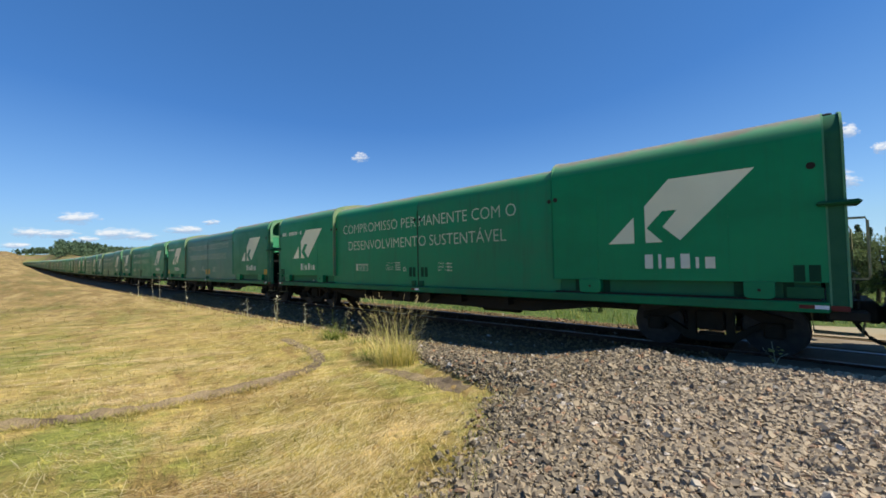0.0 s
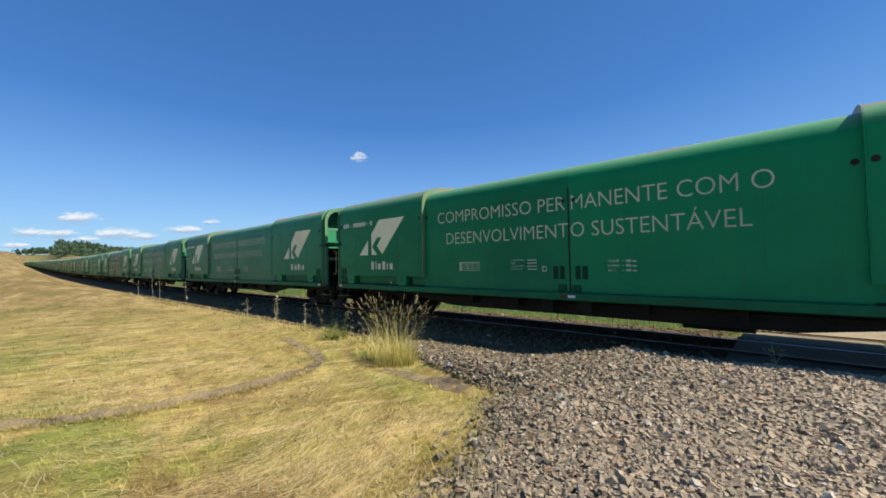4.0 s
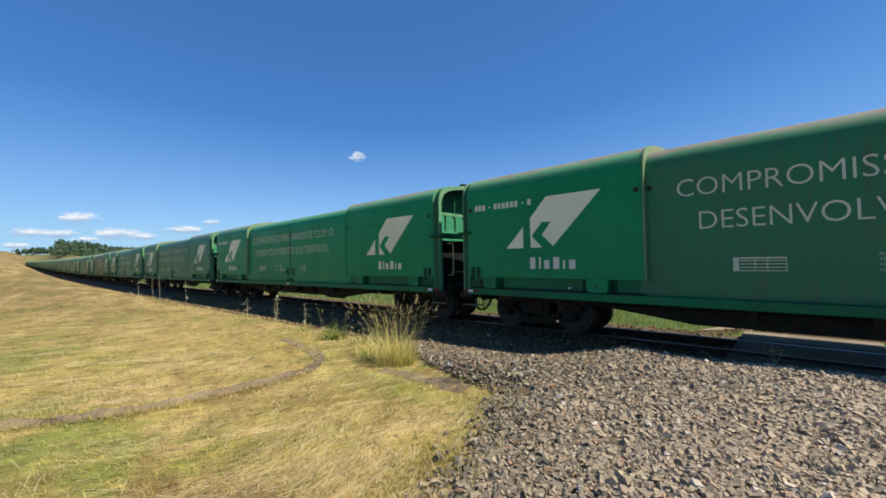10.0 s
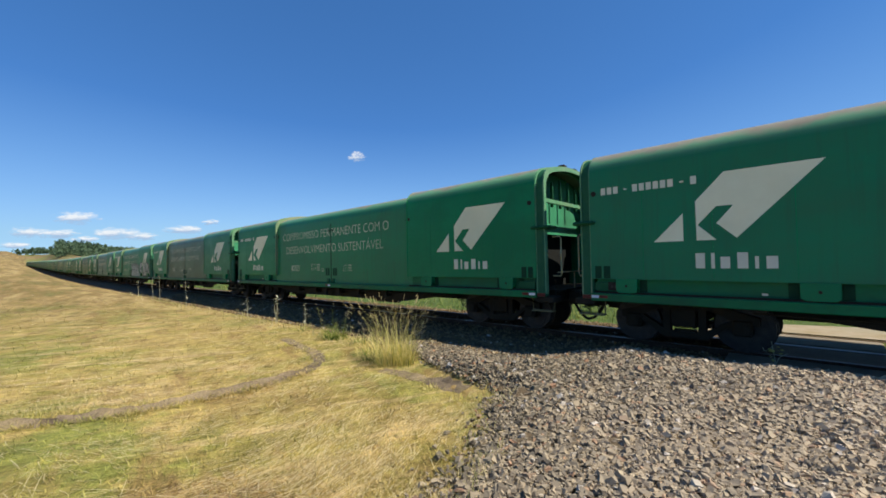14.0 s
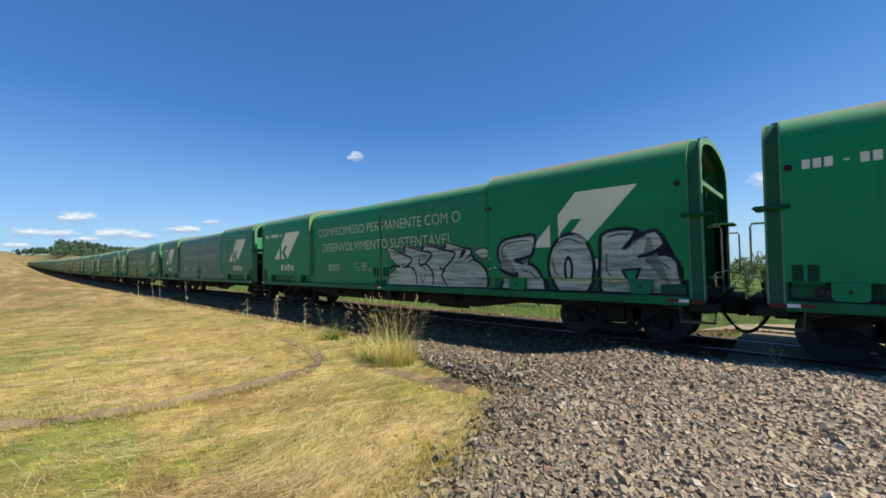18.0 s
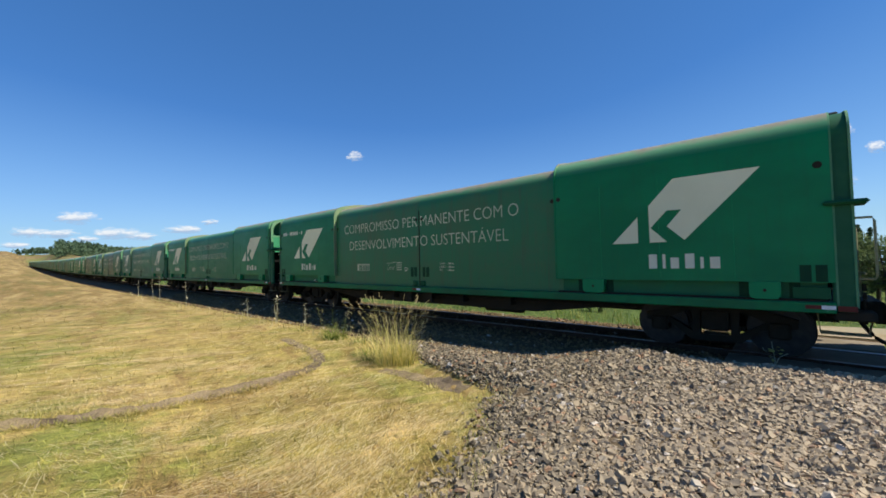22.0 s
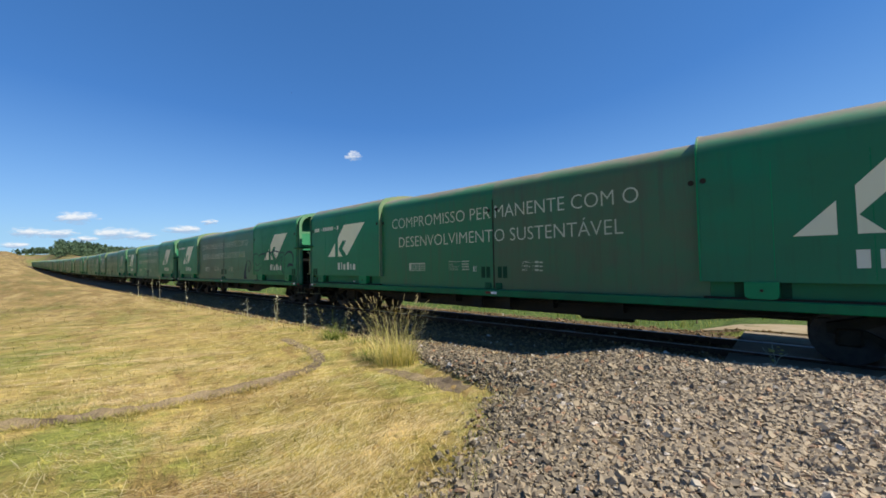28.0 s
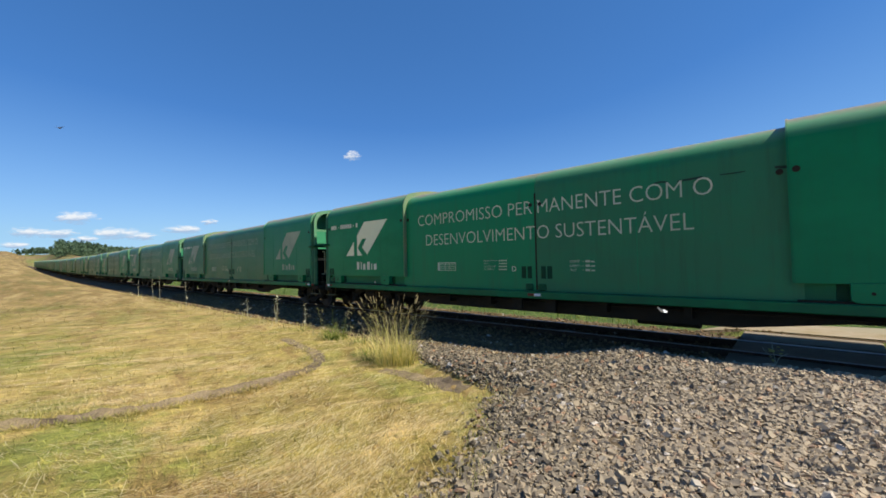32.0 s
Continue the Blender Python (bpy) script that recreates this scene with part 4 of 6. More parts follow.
    t = [(-2.70, -2.16, 1.478 + 0.05 * i, 1.490 + 0.05 * i) for i in range(4)]
    tagged(bars(car, t + [(-2.70, -2.16, 1.66, 1.685)], YC - 0.001, "data_table", "small white painted data table"), kind="stuff")
    t = [(-2.78, -2.71, 1.478, 1.685)] + [(x, x + 0.010, 1.478, 1.68) for x in (-2.52, -2.38, -2.172)]
    tagged(bars(car, t, YC - 0.004, "data_table", "upright lines of a small painted table"), kind="stuff")
    bars(car, [(-5.46, -5.39, 1.11, 1.14)], YN + 0.065, "small_plate", "")
    # the gear of both ends sits a little towards the leading end
    for ob in car.children:
        xs = [v[0] for v in ob.bound_box] if ob.type == "MESH" else [0.0]
        if abs(sum(xs) / len(xs) + ob.location.x) > 7.58 and not ob.name.startswith("number_bar"):
            ob.location.x += 0.075
    return car

# ---------------------------------------------------------------- plants
def leaf_material(name, c1, c2, c3, back=0.35, rough=0.6, lawn=0.0):
    m, nt, bs = material(name)
    g = nt.nodes.new("ShaderNodeNewGeometry")
    col = ramp(nt, g.outputs["Random Per Island"], [(0.1, c1), (0.5, c2), (0.9, c3)])
    v = coords(nt)
    col = mix(nt, math_n(nt, "MULTIPLY", noise_tex(nt, v, 0.9, 3), 0.55), col, mix(nt, 0.5, col, c1))
    if lawn:
        tone = ramp(nt, g.outputs["Random Per Island"], [(0.05, (0.70, 0.74, 0.62)), (0.5, (1.25, 1.24, 1.15)), (0.95, (1.65, 1.6, 1.55))])
        col = mix(nt, lawn, col, mix(nt, 1.0, lawn_colour(nt, v), tone, "MULTIPLY"))
    nt.links.new(col, bs.inputs["Base Color"])
    bs.inputs["Roughness"].default_value = rough
    bs.inputs["Specular IOR Level"].default_value = 0.2
    tr = nt.nodes.new("ShaderNodeBsdfTranslucent")
    nt.links.new(col, tr.inputs["Color"])
    ms = nt.nodes.new("ShaderNodeMixShader")
    ms.inputs[0].default_value = back
    out = nt.nodes["Material Output"]
    nt.links.new(bs.outputs[0], ms.inputs[1])
    nt.links.new(tr.outputs[0], ms.inputs[2])
    nt.links.new(ms.outputs[0], out.inputs["Surface"])
    return m


M_BLADE = leaf_material("grass_blades", (0.22, 0.25, 0.05), (0.42, 0.42, 0.10), (0.70, 0.58, 0.24), 0.45, 0.6, 0.72)
M_BANK = leaf_material("dry_bank_grass", (0.15, 0.14, 0.05), (0.25, 0.19, 0.08), (0.36, 0.27, 0.12), 0.4, 0.6, 0.8)
M_STRAW = leaf_material("dry_cut_straw", (0.50, 0.38, 0.15), (0.76, 0.63, 0.32), (0.90, 0.80, 0.52), 0.35, 0.6, 0.25)
M_EDGE = leaf_material("frayed_edge_grass", (0.30, 0.30, 0.10), (0.52, 0.44, 0.19), (0.70, 0.58, 0.30), 0.4)
M_STEM = leaf_material("tall_dry_grass", (0.46, 0.43, 0.11), (0.72, 0.61, 0.20), (0.86, 0.73, 0.36), 0.5)
M_HERB = leaf_material("green_weeds", (0.07, 0.13, 0.02), (0.13, 0.20, 0.03), (0.24, 0.27, 0.06), 0.35)
M_WEED = leaf_material("yellow_green_weeds", (0.14, 0.20, 0.03), (0.27, 0.31, 0.06), (0.44, 0.42, 0.13), 0.45)
M_FIELD = leaf_material("rough_field_grass", (0.10, 0.17, 0.03), (0.22, 0.27, 0.06), (0.42, 0.39, 0.13), 0.4)
M_TREE = leaf_material("tree_leaves", (0.11, 0.15, 0.055), (0.16, 0.21, 0.08), (0.22, 0.27, 0.115), 0.4)
M_PINE = leaf_material("pine_needles", (0.045, 0.075, 0.035), (0.07, 0.11, 0.045), (0.10, 0.14, 0.06), 0.25)
M_WOODS = leaf_material("distant_woods", (0.065, 0.115, 0.065), (0.095, 0.15, 0.08), (0.13, 0.185, 0.095), 0.3)
M_DRY = leaf_material("grey_dry_stalk", (0.36, 0.34, 0.22), (0.50, 0.47, 0.32), (0.62, 0.58, 0.42), 0.3)
M_BARK = speckled("grey_bark", (0.06, 0.05, 0.04), (0.12, 0.10, 0.08), 14, 0.9, 0, 0.5)
M_HEAD = leaf_material("seed_heads", (0.48, 0.38, 0.18), (0.60, 0.50, 0.26), (0.7, 0.6, 0.36), 0.4)


def on_lawn(s, q):
    return (q > 1.5) & (s < gravel_edge(q) + 0.05)


def blades(name, n, r0, r1, length, width, lie, mat, seed, where, clump=0.0, comb=0.0):
    """Grass blades or cut stems: bent slivers of three points a side, denser near the path of the eye."""
    rng = np.random.default_rng(seed)
    r = np.exp(rng.uniform(math.log(r0), math.log(r1), n))
    a = rng.uniform(0, math.tau, n)
    x, y = r * np.cos(a), r * np.sin(a)
    s, q = sq_of(x, y)
    ok = where(s, q) & (y > 0.5)
    if clump:
        f = np.array([noise.noise((xx * 1.1, yy * 1.1, seed)) + 0.6 * noise.noise((xx * 3.1, yy * 3.1, seed)) for xx, yy in zip(x, y)])
        ok &= f + rng.normal(0, 0.25, n) > clump
    x, y, s, q, r = x[ok], y[ok], s[ok], q[ok], r[ok]
    n = len(x)
    z = ground_z(s, q)
    h = length * rng.uniform(0.5, 1.4, n) * (1 + 0.02 * r)
    w = width * rng.uniform(0.7, 1.3, n) * (1 + 0.10 * r)
    az = rng.uniform(0, math.tau, n)
    if comb:
        az = np.where(rng.uniform(0, 1, n) < comb, 0.35 + 0.9 * np.sin(0.9 * x + 0.6 * y) + rng.normal(0, 0.35, n), az)
    tilt = rng.uniform(*lie, n)
    dx, dy, dz = np.cos(az) * np.sin(tilt), np.sin(az) * np.sin(tilt), np.cos(tilt)
    px, py = -np.sin(az), np.cos(az)
    base = np.stack([x, y, z + 0.004], -1)
    d = np.stack([dx, dy, dz], -1)
    p = np.stack([px, py, np.zeros(n)], -1) * w[:, None]
    mid = base + d * (h * 0.55)[:, None]
    droop = np.stack([dx, dy, -0.25 * np.ones(n)], -1)
    tip = mid + (d * 0.7 + droop * 0.3) * (h * 0.5)[:, None]
    v = np.stack([base - p, base + p, mid + p * 0.8, mid - p * 0.8, tip], 1).reshape(-1, 3)
    k = (np.arange(n) * 5)[:, None]
    f = np.concatenate([k + np.array([[0, 1, 2]]), k + np.array([[0, 2, 3]]), k + np.array([[3, 2, 4]])])
    return mesh_np(name, v, f, mat)


tagged(blades("grass", 190000, 1.7, 26, 0.055, 0.0022, (0.6, 1.4), M_BLADE, 21, on_lawn), "short mown grass, green turning yellow", "grass", kind="stuff")
tagged(blades("straw", 230000, 1.7, 30, 0.20, 0.0015, (1.46, 1.565), M_STRAW, 22, lambda s, q: (q > 2.0) & (s < gravel_edge(q) + 0.22), -0.04, 0.75), "dry cut straw lying on the mown grass", "straw", kind="stuff")
tagged(blades("edge_grass", 150000, 1.9, 9, 0.12, 0.0017, (0.35, 1.35), M_EDGE, 27, lambda s, q: (q > 2.6) & (np.abs(s - gravel_edge(q) + 0.04) < 0.26), 0.02, 0.3), "thin dry grass fraying out over the edge of the gravel", "grass", kind="stuff")
tagged(blades("loose_straw", 9000, 1.9, 9, 0.17, 0.0015, (1.40, 1.56), M_STRAW, 28, lambda s, q: (q > 1.2) & (s > gravel_edge(q)) & (s < gravel_edge(q) + 3.0), 0.18), "loose dry stems blown over the gravel", "straw", kind="stuff")
tagged(blades("bank_grass", 150000, 10, 110, 0.06, 0.0022, (1.1, 1.5), M_BANK, 25, lambda s, q: (q > 2.0) & (s < -5), -0.1), "dry yellow grass on the bank beside the track", "grass", kind="stuff")
tagged(blades("verge_grass", 90000, 6.0, 40, 0.17, 0.0028, (0.1, 1.1), M_EDGE, 23, lambda s, q: (q > 1.25) & (q < 2.6) & (s < -0.6), -0.05), "ragged dry grass along the edge of the ballast", "grass", kind="stuff")


def tuft(name, where, n_stems, height, spread_r, mat, label, category, seed, heads=0, green=0):
    """A tuft of long bent leaves and flowering stems; the leaves are one mesh, each seed head a part."""
    rng = np.random.default_rng(seed)
    ob = tagged(new(name), label, category)
    ob.matrix_basis = Matrix.Translation(where)
    V, F = [], []

    def sliver(base, d, h, w, bend, segs=6):
        k0 = len(V)
        side = np.cross(d, (0, 0, 1.0))
        side = side / (np.linalg.norm(side) + 1e-9)
        pts = []
        for i in range(segs + 1):
            t = i / segs
            p = base + np.array([d[0] * bend * t * t * h, d[1] * bend * t * t * h, h * (t - 0.35 * bend * t ** 3)])
            ww = w * (1 - 0.85 * t)
            V.append(p - side * ww), V.append(p + side * ww)
            pts.append(p)
        for i in range(segs):
            b = k0 + 2 * i
            F.append((b, b + 1, b + 3, b + 2))
        return pts[-1], pts[-1] - pts[-2]

    tips = []
    for i in range(n_stems):
        a = rng.uniform(0, math.tau)
        rr = spread_r * math.sqrt(rng.uniform(0, 1))
        base = np.array([rr * math.cos(a), rr * math.sin(a), -0.02])
        out = np.array([math.cos(a + rng.normal(0, 0.6)), math.sin(a + rng.normal(0, 0.6)), 0.0])
        tall = i < heads
        h = height * (rng.uniform(0.65, 1.28) if tall else rng.uniform(0.25, 0.72))
        tip = sliver(base, out, h, 0.0036 if tall else rng.uniform(0.0035, 0.007), rng.uniform(0.05, 0.55) if tall else rng.uniform(0.2, 0.9))
        if tall:
            tips.append(tip)
    leaves = mesh_np("leaves", np.array(V), np.array(F), mat, ob)
    tagged(leaves, kind="stuff")
    for p, d in tips:
        d = Vector(d).normalized()
        bm = bmesh.new()
        tube(bm, [Vector(p) - d * 0.02, Vector(p) + d * 0.02, Vector(p) + d * 0.05, Vector(p) + d * 0.08], [0.0015, 0.0045, 0.004, 0.001], 5)
        part("seed_head", bm, M_HEAD, ob)
    if green:
        V.clear(), F.clear()
        for i in range(green):
            a = rng.uniform(0, math.tau)
            rr = spread_r * 1.25 * math.sqrt(rng.uniform(0, 1))
            sliver(np.array([rr * math.cos(a), rr * math.sin(a), -0.02]), np.array([math.cos(a), math.sin(a), 0]), height * rng.uniform(0.15, 0.4), 0.007, rng.uniform(0.3, 1.0), 4)
        tagged(mesh_np("green_leaves", np.array(V), np.array(F), M_HERB, ob), kind="stuff")
    return ob


tuft("tall_grass", on_ground(-0.12, 2.95), 330, 1.0, 0.34, M_STEM, "tall clump of yellow flowering grass at the drain", "grass clump", 31, 100, 60)
tuft("tall_grass", on_ground(0.18, 2.9), 170, 0.86, 0.20, M_STEM, "yellow grass leaning over the gravel", "grass clump", 32, 24, 30)
tuft("tall_grass", on_ground(-0.75, 2.95), 110, 0.42, 0.30, M_STEM, "low yellow-green grass beside the drain", "grass clump", 33, 6, 200)
tuft("weeds", on_ground(-3.0, 2.3), 110, 0.72, 0.28, M_WEED, "green weeds with thin dry stalks by the ballast", "weeds", 34, 8, 160)
tuft("weeds", on_ground(-2.0, 2.2), 80, 0.35, 0.35, M_STEM, "ragged yellow weeds at the ballast edge", "weeds", 35, 2, 120)
tuft("weeds", on_ground(-5.0, 2.1), 60, 0.35, 0.3, M_STEM, "ragged dry weeds at the ballast edge", "weeds", 36, 3, 60)


# dry stalks and stubs standing at the edge of the ballast
def stalk(s, q, h, seed, stub=False):
    rng = random.Random(seed)
    ob = tagged(new("dry_stalk"), "pale dry stalk with shrivelled leaves at the ballast edge" if not stub else "pale weathered stub at the edge of the ballast", "dry stalk", "stalks along the ballast")
    ob.matrix_basis = Matrix.Translation(on_ground(s, q, -0.02))
    bm = bmesh.new()
    pts = [(0, 0, 0)]
    for i in range(1, 6):
        pts.append((rng.gauss(0, 0.005) * i, rng.gauss(0, 0.005) * i, h * i / 5))
    r0 = 0.035 if stub else 0.014
    tube(bm, pts, [r0 * (1 - 0.12 * i) for i in range(6)], 6)
    part("stem", bm, M_DRY, ob)
    if not stub:
        for i in range(7):
            p = Vector(pts[rng.randint(2, 5)])
            bm = bmesh.new()
            a = rng.uniform(0, math.tau)
            d = Vector((math.cos(a), math.sin(a), rng.uniform(-0.6, 0.5)))
            sd = d.cross(Vector((0, 0, 1))).normalized() * 0.03
            f = [bm.verts.new(c) for c in (p, p + d * 0.07 + sd, p + d * 0.17, p + d * 0.07 - sd)]
            bm.faces.new(f)
            part("leaf", bm, M_DRY, ob)
    return ob


for i, (s, q, h, stub) in enumerate(((-7.2, 1.75, 0.95, False), (-7.1, 1.85, 0.80, False), (-5.3, 1.8, 0.75, False), (-24.0, 1.7, 1.25, False), (-22.3, 1.7, 1.45, False), (-16.4, 1.9, 1.15, False), (-9.4, 1.8, 0.75, False), (-28, 1.7, 1.1, False))):
    stalk(s, q, h, 40 + i, stub)


# thin young weed growing at the edge of the crossing
def sapling(where):
    rng = random.Random(77)
    ob = tagged(new("sapling"), "thin young weed with small pale leaves at the crossing", "weed")
    ob.matrix_basis = Matrix.Translation(where)
    bm = bmesh.new()
    for pts in ([(0, 0, 0), (0.02, 0.02, 0.15), (0.06, 0.0, 0.32), (0.03, 0.02, 0.60)], [(0.05, 0, 0.25), (0.16, 0.05, 0.36), (0.26, 0.02, 0.42)], [(0.03, 0.01, 0.38), (-0.07, 0.02, 0.47), (-0.10, 0.02, 0.52)]):
        tube(bm, pts, 0.005, 5)
    part("stem", bm, M_DRY, ob)
    for i in range(30):
        t = rng.random()
        base = Vector((0.05 + 0.2 * (t - 0.3) * (t > 0.5) * rng.choice((1, -0.6)), rng.uniform(-0.02, 0.04), 0.08 + 0.50 * t))
        a = rng.uniform(0, math.tau)
        d = Vector((math.cos(a), math.sin(a), rng.uniform(-0.3, 0.5))) * 0.05
        sd = Vector((-d.y, d.x, 0.02)) * 0.45
        bm = bmesh.new()
        bm.faces.new([bm.verts.new(c) for c in (base, base + d * 0.5 + sd, base + d, base + d * 0.5 - sd)])
        part("leaf", bm, M_STEM, ob)


sapling(on_ground(4.9, 0.2, 0.0))

# ---------------------------------------------------------------- concrete drain beside the lawn
M_DRAIN = speckled("earthy_concrete", (0.080, 0.058, 0.036), (0.255, 0.193, 0.122), 6, 0.95, 0, 0.9, 0.03, (0.31, 0.235, 0.12))
drain = tagged(new("drain"), "worn earthy concrete edge of a shallow drain in grass", "drain", kind="structure")


def drain_edge(line, width, rise, seed):
    """Pieces of a sloping concrete edge that follow a line on the ground, in broken lengths."""
    rng = random.Random(seed)
    pts = []
    for a, b in zip(line, line[1:]):
        n = max(2, int(math.dist(a, b) / 0.12))
        pts += [(a[0] + (b[0] - a[0]) * k / n, a[1] + (b[1] - a[1]) * k / n) for k in range(n)]
    pts.append(line[-1])
    i = 0
    while i < len(pts) - 1:
        j = min(len(pts) - 1, i + rng.randint(4, 9))
        bm = bmesh.new()
        rings = []
        for k in range(i, j + 1):
            a, b = pts[max(k - 1, 0)], pts[min(k + 1, len(pts) - 1)]
            d = Vector((b[0] - a[0], b[1] - a[1])).normalized()
            nx = Vector((-d.y, d.x))
            w = width * rng.uniform(0.6, 1.2)
            lift = rise * rng.uniform(0.45, 1.25)
            ring = []
            for off, z in ((-w * 0.5, 0.004), (w * 0.2, lift * 0.75), (w * 0.42, lift), (w * 0.62, lift * 0.9), (w * 0.7, -0.10), (-w * 0.5, -0.10)):
                p = Vector(pts[k]) + nx * off
                ring.append(bm.verts.new(on_ground(p.x, p.y, z + rng.uniform(-0.006, 0.006))))
            rings.append(ring)
        for ra, rb in zip(rings, rings[1:]):
            for k in range(6):
                bm.faces.new((ra[k], ra[(k + 1) % 6], rb[(k + 1) % 6], rb[k]))
        bm.faces.new(rings[0][::-1]), bm.faces.new(rings[-1])
        bmesh.ops.recalc_face_normals(bm, faces=bm.faces)
        part("edge_piece", bm, M_DRAIN, drain)
        i = j


drain_edge(((-3.9, 3.08), (-2.85, 3.26), (-1.89, 3.41), (-1.2, 3.72), (-0.72, 4.25)), 0.24, 0.012, 5)
drain_edge(((-0.72, 4.25), (-0.52, 4.90), (-0.50, 5.53), (-0.54, 6.14), (-0.60, 6.56), (-0.72, 6.90), (-0.88, 7.25), (-1.03, 7.48), (-1.33, 8.3)), 0.17, 0.07, 3)
drain_edge(((1.9, 3.42), (1.3, 3.36), (0.55, 3.36), (0.15, 3.42)), 0.28, 0.03, 4)
def by_drain(s, q):
    d = np.abs(s - np.interp(q, (4.25, 4.9, 5.53, 6.14, 6.56, 6.9, 7.25, 7.48, 8.3), (-0.72, -0.52, -0.50, -0.54, -0.60, -0.72, -0.88, -1.03, -1.33)))
    return (q > 4.2) & (q < 8.2) & (d > 0.05) & (d < 0.20)


tagged(blades("drain_grass", 260000, 4.5, 9, 0.085, 0.0022, (0.5, 1.35), M_BLADE, 29, by_drain, 0.0), "ragged dry grass leaning over both sides of the drain", "grass", kind="stuff")
# grass hanging over the edge of the drain
for i, (s, q) in enumerate(((-0.72, 4.45), (-0.62, 5.1), (-0.6, 5.75), (-0.66, 6.4), (-0.85, 6.95), (-1.05, 7.35), (-1.5, 3.75), (-2.2, 3.5), (-3.0, 3.5), (0.75, 3.6), (1.5, 3.62), (2.2, 3.75), (-0.35, 5.3), (-0.42, 6.6), (-0.2, 3.75))):
    tuft("grass_tuft", on_ground(s, q), 70, 0.16, 0.16, M_STEM if i % 3 else M_BLADE, "short dry grass tuft at the drain edge", "grass tuft", 300 + i)
for i, (s, q) in enumerate(((-1.30, 7.12), (-1.42, 7.35), (-1.22, 6.95), (-1.55, 7.6))):
    tuft("straw_heap", on_ground(s, q), 70, 0.15, 0.22, M_EDGE, "heap of pale cut straw lying across the drain", "straw heap", 340 + i)
gravel_white = part("pale_stone", boxed(-0.035, 0.035, -0.025, 0.025, -0.02, 0.025, 0.012), M_REFW)
gravel_white.matrix_basis = Matrix.Translation(on_ground(2.65, -0.6, 0.05)) @ Matrix.Rotation(0.5, 4, "Z")
tagged(gravel_white, "small white stone lying beside the rail", "stone")

# ---------------------------------------------------------------- beyond the train
post = tagged(new("marker_post"), "thin pale post standing beyond the track", "post")
post.matrix_basis = Matrix.Translation(on_ground(3.1, -5.2, -0.05))
bm = bmesh.new()
tube(bm, [(0, 0, 0), (0, 0, 0.85)], 0.025, 8)
part("pole", bm, M_CONC, post)
part("cap", boxed(-0.035, 0.035, -0.035, 0.035, 0.85, 0.88, 0.008), M_REFW, post)


def leaf_cloud(blobs, per_m3, size, rng, flat=0.0):
    """Leaf cards scattered through a set of blobs (centre, radii)."""
    V = []
    for c, r in blobs:
        n = max(20, int(per_m3 * r[0] * r[1] * r[2] * 4.2))
        d = rng.normal(size=(n, 3))
        d /= np.linalg.norm(d, axis=1)[:, None]
        p = np.array(c) + d * np.array(r) * (rng.uniform(0.35, 1.08, (n, 1)) ** 0.6)
        R = rotations(n, rng)
        k = size * rng.uniform(0.6, 1.5, (n, 1, 1))
        quad = np.array([(-0.5, 0, 0), (0, -0.34, 0.05), (0.5, 0, 0), (0, 0.34, 0.05)])[None] * k
        V.append(np.einsum("nij,nkj->nki", R, quad) + p[:, None, :])
    V = np.concatenate(V)
    n = len(V)
    return V.reshape(-1, 3), np.arange(n * 4).reshape(n, 4)


def tree(where, h, seed, pine=False, leaf=0.115):
    rng = np.random.default_rng(seed)
    ob = tagged(new("pine_tree" if pine else "tree"), "slender dark green conifer beyond the track" if pine else "bushy dark green tree with uneven crown beyond track", "tree", "trees beyond the track")
    ob.matrix_basis = Matrix.Translation(where)
    bm = bmesh.new()
    pts = [(rng.normal(0, 0.02) * i, rng.normal(0, 0.02) * i, h * 0.16 * i) for i in range(6)]
    tube(bm, pts, [0.03 * h * (1 - 0.16 * i) for i in range(6)], 7)
    blobs = []
    if pine:
        for i in range(14):
            t = 0.12 + 0.88 * i / 13
            rr = h * 0.19 * (1.06 - t) + 0.06
            for k in range(4):
                a = rng.uniform(0, math.tau)
                blobs.append(((rr * 0.6 * math.cos(a), rr * 0.6 * math.sin(a), h * t), (rr * 0.55, rr * 0.55, h * 0.045)))
    else:
        for i in range(13):
            a, t = rng.uniform(0, math.tau), rng.uniform(0.28, 0.92)
            rr = h * 0.30 * math.sin(math.pi * (0.22 + 0.72 * t)) * rng.uniform(0.4, 1.15)
            c = (rr * math.cos(a), rr * math.sin(a), h * t)
            blobs.append((c, tuple(h * rng.uniform(0.09, 0.17) * f for f in (1, 1, 0.85))))
            tube(bm, [pts[2], (c[0] * 0.5, c[1] * 0.5, (pts[2][2] + c[2]) / 2), c], [0.012 * h, 0.008 * h, 0.003 * h], 5)
    part("trunk", bm, M_BARK, ob)
    V, F = leaf_cloud(blobs, 400 if not pine else 260, leaf, rng)
    mesh_np("crown", V, F, M_PINE if pine else M_TREE, ob)
    return ob


def at_ray(ratio, dist):
    """Ground place at a bearing (x over y) and a distance ahead of the camera."""
    x, y = ratio * dist, dist
    s, q = sq_of(x, y)
    return Vector((x, y, float(ground_z(s, q)) - 0.1))


